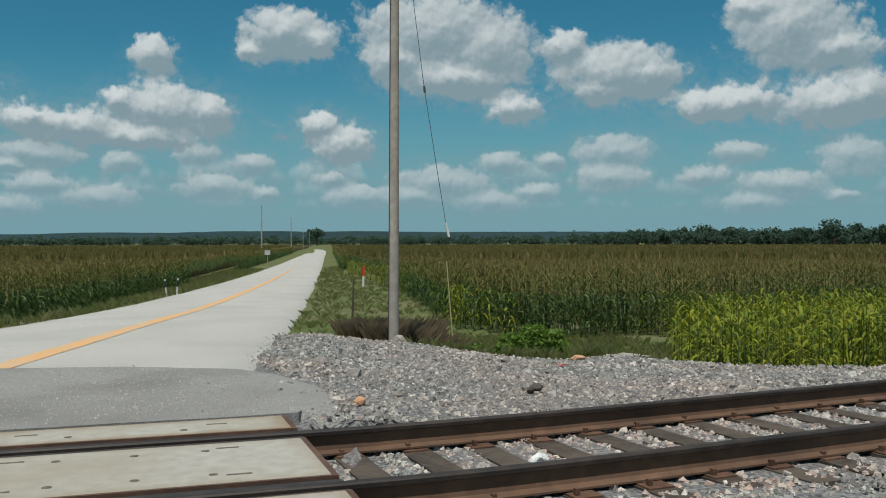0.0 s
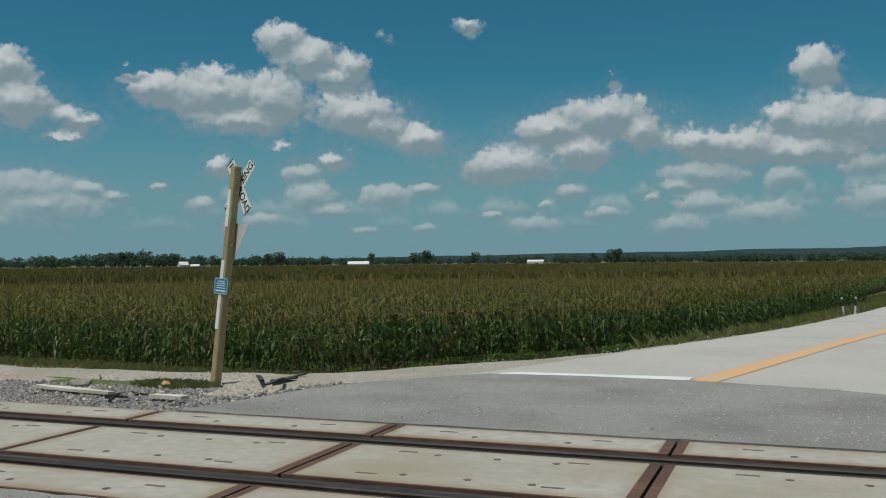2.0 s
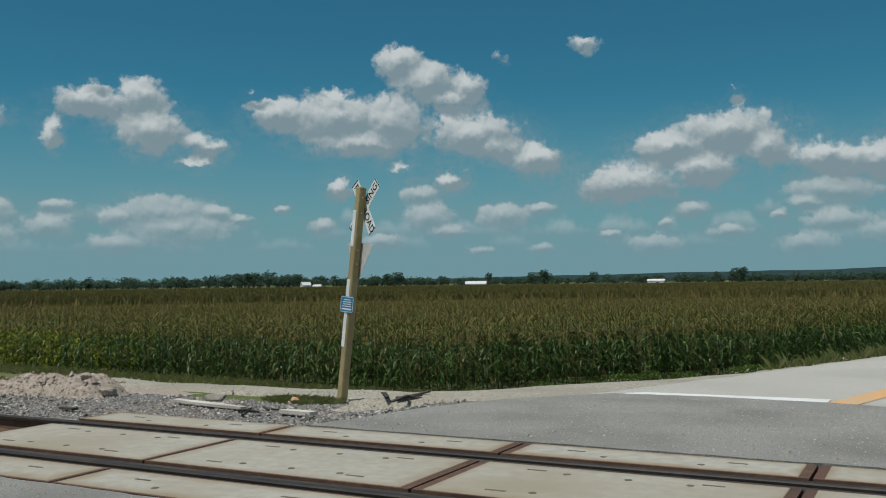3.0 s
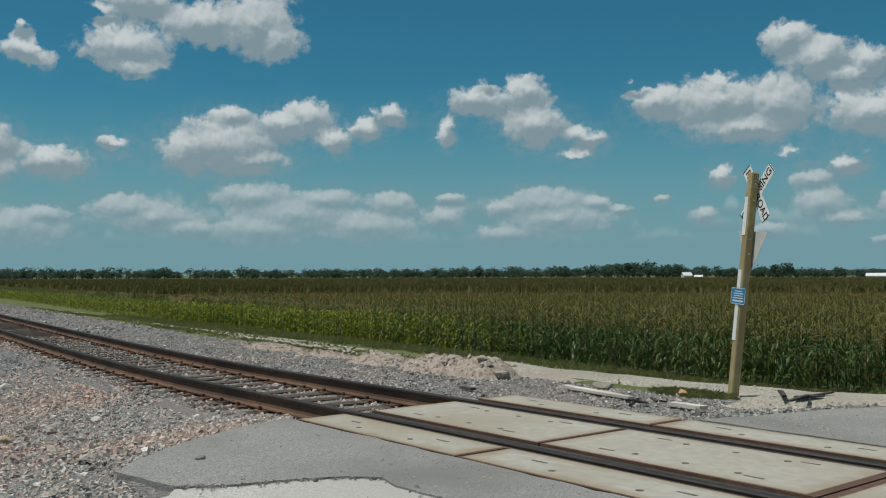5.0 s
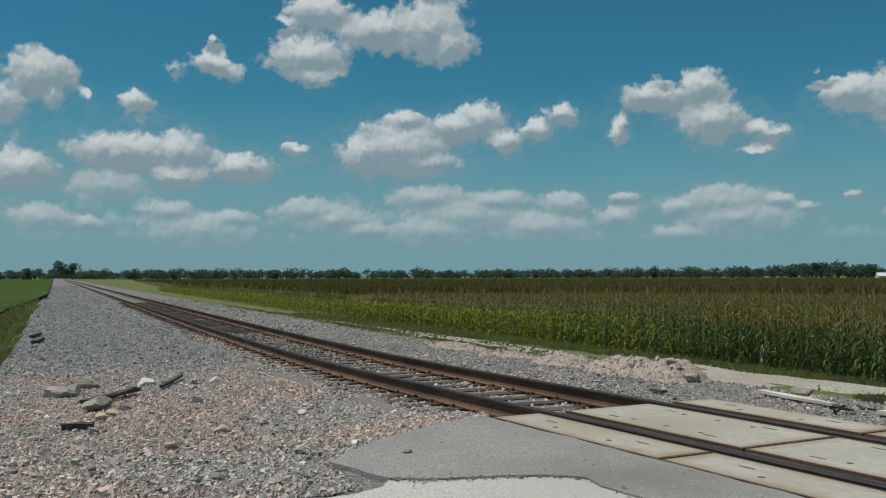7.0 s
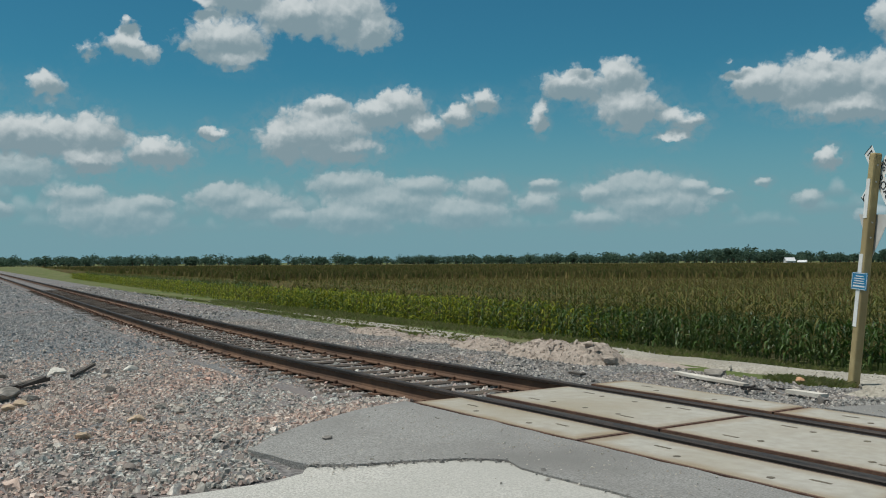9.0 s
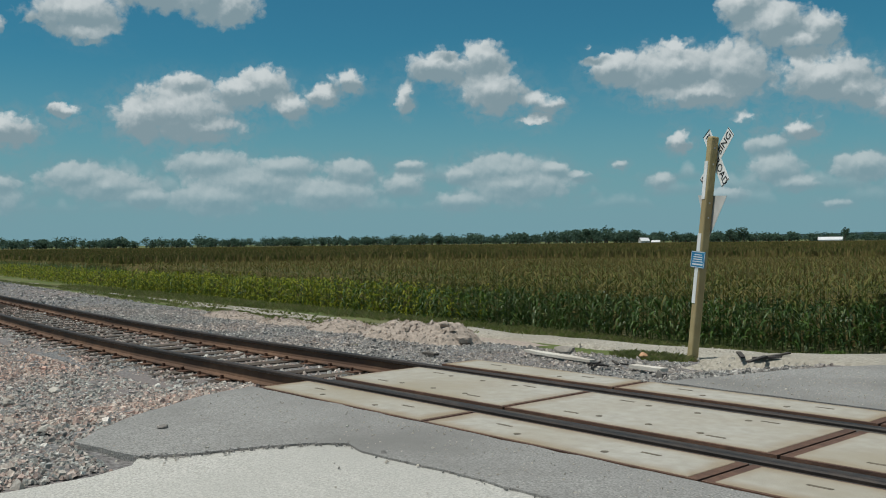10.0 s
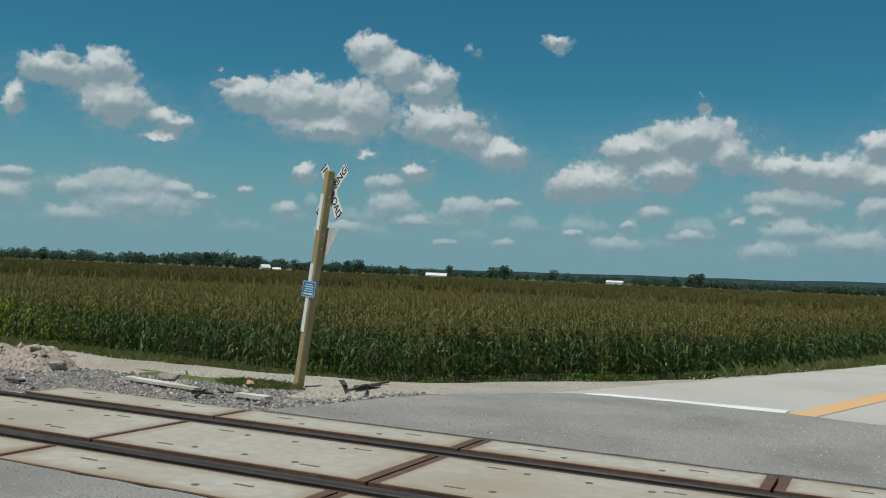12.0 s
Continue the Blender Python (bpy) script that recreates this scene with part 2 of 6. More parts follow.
# far rows of small flat-based cumulus, one behind another, low over the horizon
sky_col = clear
for i, (base, high, wide, dense) in enumerate(CLOUD_ROWS):
    q = wvec(wt, "ADD", wvec(wt, "MULTIPLY", P, (1.0, 0.0, 0.0)), (0.0, 17.3 * i + 3.0, 0.0))
    where = wnoise(wt, wvec(wt, "MULTIPLY", q, (1 / wide, 1, 1)), 1.0, 3.0, "Fac", 0.55)
    foot = wmath(wt, "ADD", base - 0.35, wmath(wt, "MULTIPLY", wnoise(wt, q, 0.22, 1.0), 0.7))
    up = wmath(wt, "DIVIDE", wmath(wt, "SUBTRACT", el, foot), high)
    body = wmath(wt, "SUBTRACT", wrange(wt, where, 0.56 - dense, 0.78 - dense, 0.0, 1.15), up)
    body = wmath(wt, "SUBTRACT", body, wmath(wt, "MULTIPLY", wmath(wt, "SUBTRACT", billow(PS, 1.0, 2.0), 0.33), 1.2))
    c = wmath(wt, "MULTIPLY", wrange(wt, body, -0.15, 0.55, 0.0, (0.32, 0.46, 0.55)[i]), wrange(wt, up, -0.22, 0.22))
    sky_col = wmix(wt, c, sky_col, wmix(wt, wrange(wt, wmath(wt, "ADD", up, wmath(wt, "MULTIPLY", relief, 0.6)), 0.05, 0.85), LOW_SHADE, LOW_LIT))
PL = wvec(wt, "ADD", P, wvec(wt, "MULTIPLY", wvec(wt, "ADD", broad, fine), (0.55, 0.45, 0)))
L_UP, L_DOWN = cloud_field(wvec(wt, "ADD", PL, (0.08, 0.20, 0)), LOW), cloud_field(wvec(wt, "ADD", PL, (-0.08, -0.20, 0)), LOW)
low = wmath(wt, "ADD", wmath(wt, "SUBTRACT", wmath(wt, "MULTIPLY", wmath(wt, "ADD", L_UP, L_DOWN), 0.5), 0.08), rough_edge)
low_veil = wmath(wt, "MULTIPLY", wrange(wt, low, 1.9, 0.9), wrange(wt, wisp, 0.25, 0.7, 0.0, 0.5))
sky_col = wmix(wt, low_veil, sky_col, LOW_SHADE)
low_lit = wrange(wt, wmath(wt, "ADD", wmath(wt, "SUBTRACT", L_UP, L_DOWN), relief), -0.6, 0.85)
sky_col = wmix(wt, wrange(wt, low, 1.10, 0.68, 0.0, 0.92), sky_col, wmix(wt, low_lit, LOW_SHADE, LOW_LIT))
sky_col = wmix(wt, wrange(wt, el, 4.0, 0.5, 0.0, 0.6), sky_col, HAZE)
sky_col = wmix(wt, veil, sky_col, CLOUD_SHADE)
sky_col = wmix(wt, cover, sky_col, cumulus)
wt.links.new(sky_col, w_bg.inputs["Color"])
w_bg.inputs["Strength"].default_value = 1.0
wt.links.new(w_bg.outputs["Background"], w_out.inputs["Surface"])
sun = new("sun", bpy.data.lights.new("sun", "SUN"))
sun.data.energy, sun.data.angle, sun.data.color = 3.4, radians(0.53), (0.975, 0.955, 0.885)
sun.matrix_world = look(sun_dir * 50, (0, 0, 0))


# ---------------------------------------------------------------- materials
def mat(name, a, b, scale, c=None, scale2=0.7, rough=0.85, bump=0.0, bscale=60.0, metal=0.0, island=None, spec=0.3, each=False):
    """Two-scale mottled surface: colours a and b mixed by fine grain, then c by broad stains; relief from noise."""
    m = bpy.data.materials.new(name)
    m.use_nodes = True
    t = m.node_tree
    n, l = t.nodes, t.links
    bsdf = n["Principled BSDF"]
    bsdf.inputs["Roughness"].default_value = rough
    bsdf.inputs["Metallic"].default_value = metal
    bsdf.inputs["Specular IOR Level"].default_value = spec
    geo = n.new("ShaderNodeNewGeometry")

    def noise_tex(s, detail=4.0):
        q = n.new("ShaderNodeTexNoise")
        q.inputs["Scale"].default_value, q.inputs["Detail"].default_value = s, detail
        l.new(geo.outputs["Position"], q.inputs["Vector"])
        return q

    def mix(f, x, y):
        q = n.new("ShaderNodeMix")
        q.data_type = "RGBA"
        l.new(f, q.inputs["Factor"])
        for sock, val in ((q.inputs["A"], x), (q.inputs["B"], y)):
            if isinstance(val, tuple):
                sock.default_value = (*val, 1)
            else:
                l.new(val, sock)
        return q.outputs["Result"]

    def steep(sock, lo, hi):
        q = n.new("ShaderNodeMapRange")
        q.inputs["From Min"].default_value, q.inputs["From Max"].default_value = lo, hi
        l.new(sock, q.inputs["Value"])
        return q.outputs["Result"]

    col = mix(steep(noise_tex(scale).outputs["Fac"], 0.35, 0.65), a, b)
    if c:
        col = mix(steep(noise_tex(scale2, 6.0).outputs["Fac"], 0.42, 0.68), col, c)
    if island:
        ramp = n.new("ShaderNodeValToRGB")
        ramp.color_ramp.interpolation = "LINEAR"
        el = ramp.color_ramp.elements
        while len(el) < len(island):
            el.new(0.5)
        for i, k in enumerate(island):
            el[i].position = i / (len(island) - 1)
            el[i].color = (*k, 1)
        l.new(n.new("ShaderNodeObjectInfo").outputs["Random"] if each else geo.outputs["Random Per Island"], ramp.inputs["Fac"])
        q = n.new("ShaderNodeMix")
        q.data_type, q.blend_type = "RGBA", "MULTIPLY"
        q.inputs["Factor"].default_value = 1.0
        l.new(col, q.inputs["A"])
        l.new(ramp.outputs["Color"], q.inputs["B"])
        col = q.outputs["Result"]
    l.new(col, bsdf.inputs["Base Color"])
    if bump:
        bp = n.new("ShaderNodeBump")
        bp.inputs["Strength"].default_value = min(bump, 1.0)
        bp.inputs["Distance"].default_value = 0.01
        l.new(noise_tex(bscale, 6.0).outputs["Fac"], bp.inputs["Height"])
        l.new(bp.outputs["Normal"], bsdf.inputs["Normal"])
    return m


M_GRASS = mat("grass_ground", (0.080, 0.108, 0.036), (0.125, 0.148, 0.056), 9, (0.165, 0.155, 0.085), 0.35, 0.95, 0.8, 25, spec=0.04)
M_BALLAST = mat("ballast_bed", (0.05, 0.05, 0.05), (0.26, 0.252, 0.245), 26, (0.19, 0.16, 0.148), 0.30, 0.9, 1.0, 22)
M_SAND = mat("light_gravel", (0.24, 0.218, 0.178), (0.46, 0.42, 0.352), 22, (0.29, 0.262, 0.212), 0.6, 0.95, 1.0, 40)
M_ROAD = mat("pale_road_chips", (0.33, 0.316, 0.285), (0.57, 0.548, 0.502), 70, (0.40, 0.385, 0.35), 0.4, 0.92, 0.9, 80)
M_ASPHALT = mat("grey_asphalt", (0.165, 0.160, 0.150), (0.365, 0.353, 0.330), 75, (0.195, 0.187, 0.174), 0.8, 0.92, 0.7, 120)
M_PANEL = mat("concrete_panel", (0.345, 0.324, 0.28), (0.415, 0.392, 0.342), 9, (0.31, 0.272, 0.205), 0.6, 0.88, 0.4, 70)
M_PANEL_NARROW = mat("concrete_narrow_panel", (0.345, 0.324, 0.28), (0.415, 0.392, 0.342), 9, (0.31, 0.272, 0.205), 0.6, 0.88, 0.4, 70)
M_RUST = mat("rusted_steel", (0.10, 0.055, 0.038), (0.155, 0.085, 0.056), 12, (0.075, 0.043, 0.032), 1.5, 0.8, 0.4, 60)
# shade inside the slots and bolt holes, put into a dark colour
M_SLOT = mat("slot_shade", (0.10, 0.085, 0.065), (0.16, 0.135, 0.10), 25, rough=0.9)
M_RUBBER = mat("black_rubber", (0.025, 0.025, 0.027), (0.05, 0.048, 0.046), 10, (0.07, 0.06, 0.05), 1.2, 0.7, 0.3, 50)
M_RAILSIDE = mat("rail_side_steel", (0.115, 0.066, 0.042), (0.16, 0.092, 0.056), 8, (0.085, 0.05, 0.034), 1.2, 0.8, 0.3, 50)
M_RAILHEAD = mat("rail_head_side", (0.030, 0.023, 0.020), (0.055, 0.040, 0.032), 8, (0.022, 0.019, 0.017), 1.2, 0.6, 0.2, 50)
M_PLATE = mat("rusted_plate", (0.10, 0.055, 0.036), (0.16, 0.085, 0.053), 20, (0.08, 0.04, 0.026), 2.0, 0.85, 0.4, 60)
M_RAILTOP = mat("worn_rail_head", (0.16, 0.16, 0.17), (0.24, 0.24, 0.25), 6, (0.11, 0.10, 0.10), 0.9, 0.32, 0.1, 40, 0.9)
M_POLISHED = mat("polished_rail_strip", (0.42, 0.43, 0.45), (0.55, 0.56, 0.58), 5, (0.30, 0.29, 0.29), 0.5, 0.16, 0.05, 30, 0.95)
M_TIE = mat("weathered_tie", (0.046, 0.036, 0.029), (0.085, 0.067, 0.053), 14, (0.115, 0.092, 0.072), 1.2, 0.95, 0.9, 35)
M_POST = mat("treated_post", (0.34, 0.27, 0.13), (0.42, 0.34, 0.18), 7, (0.29, 0.22, 0.11), 1.5, 0.85, 0.5, 35)
M_POLE = mat("grey_weathered_pole", (0.36, 0.315, 0.265), (0.46, 0.41, 0.35), 8, (0.29, 0.25, 0.21), 0.9, 0.9, 0.6, 40)
M_WHITE = mat("white_paint", (0.72, 0.72, 0.70), (0.80, 0.80, 0.78), 10, (0.66, 0.66, 0.63), 2, 0.6)
M_YELLOW = mat("yellow_road_paint", (0.64, 0.34, 0.14), (0.70, 0.40, 0.18), 30, (0.56, 0.40, 0.24), 1.1, 0.8, 0.3, 100)
def edge_stain(m, half_x, half_y, tint):
    """Rust washed over the rim of a slab from its steel frame, in uneven runs, stronger on some slabs than on others."""
    t = m.node_tree
    n, l = t.nodes, t.links
    bsdf = n["Principled BSDF"]
    src = bsdf.inputs["Base Color"].links[0].from_socket
    tex, sep_n, geo_n, nz, info = n.new("ShaderNodeTexCoord"), n.new("ShaderNodeSeparateXYZ"), n.new("ShaderNodeNewGeometry"), n.new("ShaderNodeTexNoise"), n.new("ShaderNodeObjectInfo")
    l.new(tex.outputs["Object"], sep_n.inputs[0])
    l.new(geo_n.outputs["Position"], nz.inputs["Vector"])
    nz.inputs["Scale"].default_value, nz.inputs["Detail"].default_value = 3.5, 5.0

    def calc(op, a, b):
        q = n.new("ShaderNodeMath")
        q.operation = op
        for sock, val in zip(q.inputs, (a, b)):
            if isinstance(val, (int, float)):
                sock.default_value = val
            else:
                l.new(val, sock)
        return q.outputs[0]

    rim = calc("MAXIMUM", calc("SUBTRACT", calc("ABSOLUTE", sep_n.outputs[0], 0), half_x), calc("SUBTRACT", calc("ABSOLUTE", sep_n.outputs[1], 0), half_y))
    rim = calc("ADD", rim, calc("MULTIPLY", calc("SUBTRACT", nz.outputs["Fac"], 0.5), 0.16))
    rng_n = n.new("ShaderNodeMapRange")
    rng_n.interpolation_type = "SMOOTHSTEP"
    rng_n.inputs["From Min"].default_value, rng_n.inputs["From Max"].default_value = -0.13, 0.03
    l.new(rim, rng_n.inputs["Value"])
    mx = n.new("ShaderNodeMix")
    mx.data_type = "RGBA"
    l.new(calc("MULTIPLY", rng_n.outputs["Result"], calc("ADD", 0.25, calc("MULTIPLY", info.outputs["Random"], 0.55))), mx.inputs["Factor"])
    l.new(src, mx.inputs["A"])
    mx.inputs["B"].default_value = (*tint, 1)
    l.new(mx.outputs["Result"], bsdf.inputs["Base Color"])
    return m


def leaf_mat(name, island, through=0.25, rough=0.6, grain=6.0, spec=0.2):
    """Thin leaves: colour varies from leaf to leaf and along it, and some light passes through."""
    m = mat(name, (0.85, 0.85, 0.85), (1.0, 1.0, 1.0), grain, None, 1, rough, 0, 60, 0, island, spec)
    t = m.node_tree
    bsdf, out = t.nodes["Principled BSDF"], t.nodes["Material Output"]
    tr = t.nodes.new("ShaderNodeBsdfTranslucent")
    mx = t.nodes.new("ShaderNodeMixShader")
    mx.inputs[0].default_value = through
    src = bsdf.inputs["Base Color"].links[0].from_socket
    t.links.new(src, tr.inputs["Color"])
    t.links.new(bsdf.outputs[0], mx.inputs[1])
    t.links.new(tr.outputs[0], mx.inputs[2])
    t.links.new(mx.outputs[0], out.inputs["Surface"])
    return m


edge_stain(M_PANEL, 1.14, 0.535, (0.24, 0.165, 0.085))
edge_stain(M_PANEL_NARROW, 1.14, 0.25, (0.24, 0.165, 0.085))
M_CORN = leaf_mat("corn_leaf", ((0.025, 0.060, 0.010), (0.048, 0.104, 0.017), (0.088, 0.150, 0.029), (0.036, 0.084, 0.014), (0.16, 0.20, 0.075)), 0.25, 0.5, spec=0.35)
M_CORNTOP = leaf_mat("corn_upper_leaf", ((0.104, 0.122, 0.034), (0.150, 0.146, 0.044), (0.200, 0.166, 0.062), (0.084, 0.110, 0.028)), 0.25, 0.8, spec=0.08)
M_YOUNG = leaf_mat("young_corn_leaf", ((0.105, 0.162, 0.014), (0.21, 0.26, 0.021), (0.32, 0.325, 0.031), (0.07, 0.118, 0.014), (0.26, 0.25, 0.03)), 0.32, 0.55, spec=0.15)
M_TASSEL = leaf_mat("corn_tassel", ((0.185, 0.146, 0.060), (0.265, 0.204, 0.084), (0.135, 0.112, 0.047)), 0.15, 0.9, spec=0.05)
M_STALK = mat("corn_stalk", (0.06, 0.095, 0.024), (0.095, 0.12, 0.034), 12)
M_CANOPY = mat("corn_canopy", (0.064, 0.062, 0.026), (0.124, 0.102, 0.044), 1.4, (0.112, 0.090, 0.041), 0.05, 0.95, 1.0, 5, spec=0.05)
M_BLADE = leaf_mat("grass_blade", ((0.16, 0.205, 0.055), (0.20, 0.24, 0.072), (0.25, 0.25, 0.10), (0.31, 0.27, 0.14)), 0.5, 0.7)
M_DRY = leaf_mat("dry_brush", ((0.19, 0.138, 0.085), (0.27, 0.20, 0.125), (0.13, 0.098, 0.062)), 0.4, 0.9)
M_WEED = leaf_mat("broad_weed_leaf", ((0.070, 0.125, 0.026), (0.10, 0.165, 0.036), (0.14, 0.20, 0.05)), 0.4, 0.6)
M_BUSH = leaf_mat("bright_bush_leaf", ((0.10, 0.18, 0.030), (0.15, 0.25, 0.040), (0.21, 0.31, 0.06)), 0.4, 0.6)
# far trees only: leaf greens turned bluish to carry the distance haze
M_TREE = leaf_mat("hazed_tree_leaf", ((0.066, 0.115, 0.080), (0.088, 0.143, 0.100), (0.110, 0.170, 0.120)), 0.42, 0.8, 0.3, 0.05)
M_BARK = mat("bark", (0.07, 0.055, 0.04), (0.11, 0.09, 0.07), 3)
# blue of the distance haze is mixed into the hills' base colour
M_HILL = mat("hazed_wooded_hill", (0.022, 0.044, 0.048), (0.031, 0.055, 0.058), 0.02, (0.036, 0.06, 0.06), 0.003, 0.95, spec=0.02)
STONE_TONES = ((0.15, 0.15, 0.145), (0.50, 0.48, 0.435), (0.62, 0.465, 0.40), (0.29, 0.30, 0.285), (0.68, 0.63, 0.555), (0.47, 0.355, 0.31), (0.50, 0.50, 0.465), (0.86, 0.82, 0.75))
M_STONE = mat("ballast_stone", (0.55, 0.55, 0.545), (1.0, 1.0, 0.985), 40, (0.96, 0.78, 0.71), 0.38, 0.85, 0.5, 80, 0, STONE_TONES)
M_STONE_EACH = mat("single_ballast_stone", (0.55, 0.55, 0.545), (1.0, 1.0, 0.985), 40, (0.96, 0.78, 0.71), 0.38, 0.85, 0.5, 80, 0, STONE_TONES, 0.3, True)
M_STONE_GREY = mat("grey_ballast_stone", (0.46, 0.45, 0.43), (0.72, 0.70, 0.665), 30, (0.74, 0.64, 0.58), 0.5, 0.85, 0.5, 80, 0,
                   ((0.15, 0.155, 0.155), (0.56, 0.555, 0.54), (0.36, 0.365, 0.36), (0.84, 0.81, 0.77), (0.22, 0.225, 0.22), (0.52, 0.47, 0.435), (0.40, 0.395, 0.385), (0.95, 0.92, 0.87)))
M_STONE_FAR = mat("slate_ballast_stone", (0.60, 0.60, 0.60), (0.85, 0.85, 0.85), 30, (0.80, 0.75, 0.71), 0.15, 0.85, 0.5, 80, 0,
                  ((0.22, 0.235, 0.24), (0.42, 0.43, 0.43), (0.34, 0.35, 0.35), (0.58, 0.57, 0.55), (0.28, 0.29, 0.29), (0.46, 0.44, 0.42)))
M_CHIP = mat("pale_gravel_chip", (0.75, 0.74, 0.72), (1.0, 0.98, 0.96), 30, None, 1, 0.9, 0.4, 80, 0, ((0.36, 0.33, 0.29), (0.52, 0.48, 0.42), (0.44, 0.40, 0.35), (0.62, 0.58, 0.52)))
M_CRUMB = mat("asphalt_crumbs", (0.7, 0.69, 0.67), (1.0, 0.98, 0.96), 30, None, 1, 0.9, 0.4, 80, 0, ((0.14, 0.135, 0.13), (0.24, 0.23, 0.22), (0.36, 0.34, 0.32), (0.19, 0.185, 0.175)))
M_CLAY = mat("tan_clay", (0.42, 0.31, 0.21), (0.50, 0.38, 0.27), 15, None, 1, 0.9, 0.5, 40)
M_STONE_TAN = mat("tan_rubble_stone", (0.7, 0.68, 0.66), (0.98, 0.96, 0.94), 20, None, 1, 0.9, 0.5, 60, 0,
                  ((0.40, 0.32, 0.265), (0.47, 0.385, 0.32), (0.28, 0.235, 0.20), (0.56, 0.475, 0.40), (0.34, 0.315, 0.29)))
M_MOUND = mat("rubble_earth", (0.24, 0.20, 0.165), (0.43, 0.355, 0.295), 14, (0.34, 0.28, 0.235), 1.5, 0.95, 1.0, 30)
M_ROCK = mat("pale_rock", (0.29, 0.262, 0.225), (0.39, 0.352, 0.305), 6, (0.23, 0.205, 0.175), 2, 0.9, 0.8, 25)
M_BOARD = mat("bleached_board", (0.56, 0.52, 0.45), (0.66, 0.62, 0.55), 8, (0.46, 0.41, 0.35), 2, 0.9, 0.5, 40)
# for dark scraps, and as painted shade in the barn doorways
M_DARKWOOD_SHADE = mat("charred_wood_and_shade", (0.035, 0.032, 0.03), (0.07, 0.06, 0.055), 10, (0.10, 0.085, 0.07), 2, 0.9, 0.7, 30)
M_ORANGE = mat("orange_clay", (0.46, 0.25, 0.14), (0.54, 0.32, 0.19), 15, None, 1, 0.9, 0.5, 40)
M_RED = mat("red_paint", (0.50, 0.05, 0.03), (0.58, 0.08, 0.04), 10, rough=0.6)
M_BLUE = mat("blue_sign_sheet", (0.015, 0.17, 0.33), (0.025, 0.20, 0.37), 8, rough=0.5)
M_SCRAP = mat("faded_red_scrap", (0.30, 0.11, 0.09), (0.38, 0.16, 0.13), 12, None, 1, 0.9)
M_ALU = mat("dull_aluminium", (0.56, 0.55, 0.52), (0.64, 0.63, 0.60), 9, (0.50, 0.48, 0.45), 3, 0.5, 0.1, 40, 0.15)
M_WALLW = mat("white_barn_wall", (0.54, 0.54, 0.52), (0.64, 0.64, 0.62), 0.8, rough=0.7)
M_ROOF = mat("pale_metal_roof", (0.62, 0.62, 0.62), (0.72, 0.72, 0.72), 0.6, rough=0.5)
M_STRAW = mat("straw_cane", (0.42, 0.36, 0.17), (0.50, 0.43, 0.22), 9)
M_BEAN = mat("bean_leaves", (0.020, 0.046, 0.010), (0.052, 0.090, 0.019), 2.2, (0.065, 0.085, 0.025), 0.06, 0.95, 1.0, 6, spec=0.03)
M_WIRE = mat("wire", (0.06, 0.06, 0.06), (0.09, 0.09, 0.09), 9, rough=0.5)
M_BLACK = mat("black_paint", (0.02, 0.02, 0.02), (0.03, 0.03, 0.03), 20, rough=0.6)


# ---------------------------------------------------------------- plan
def ease(a, b, x):
    k = min(1.0, max(0.0, (x - a) / (b - a)))
    return k * k * (3 - 2 * k)


def table(pairs, x):
    """Straight lines between (x, value) pairs."""
    if x <= pairs[0][0]:
        return pairs[0][1]
    for (x0, v0), (x1, v1) in zip(pairs, pairs[1:]):
        if x <= x1:
            return v0 + (v1 - v0) * (x - x0) / (x1 - x0)
    return pairs[-1][1]


def bend(x):
    """The track's sideways shift along its length: straight over the crossing, gently curving at both ends."""
    if x < -12:
        return 0.103 * (math.hypot(x + 12, 5) - 5)
    if x > 1.5:
        return 0.135 * (math.hypot(x - 1.5, 1.5) - 1.5)
    return 0.0


def bend_slope(x):
    return (bend(x + 0.1) - bend(x - 0.1)) / 0.2


RAIL_Y = (5.53, 7.035)
TRACK_Y = 6.28
FIELD_Z = -1.5
ROAD_K = 0.202                       # road's sideways drift per metre of y


def road_x(y):
    return -1.1 + (y - 11.6) * ROAD_K


def road_z(y):
    return table(((11.0, 0.0), (12.3, -0.06), (14, -0.12), (17.3, -0.24), (22, -0.40), (27, -0.57), (34, -0.74), (45, -0.94), (60, -1.14), (85, -1.38), (130, -1.60), (400, -2.12), (1500, -4.2)), y)


def field_z(x, y):
    return FIELD_Z - 0.0019 * math.hypot(x, y)


def bank_reach(x):
    """How far the ballast bank spreads beyond the track, right of the road."""
    return table(((2.5, 10.9), (4.2, 10.4), (4.9, 9.6), (5.4, 8.4), (6.1, 7.6), (7.1, 7.3), (7.9, 7.4), (8.4, 6.4), (9.1, 5.5), (10, 4.9), (11, 4.4), (14, 4.1), (40, 4.0)), x)


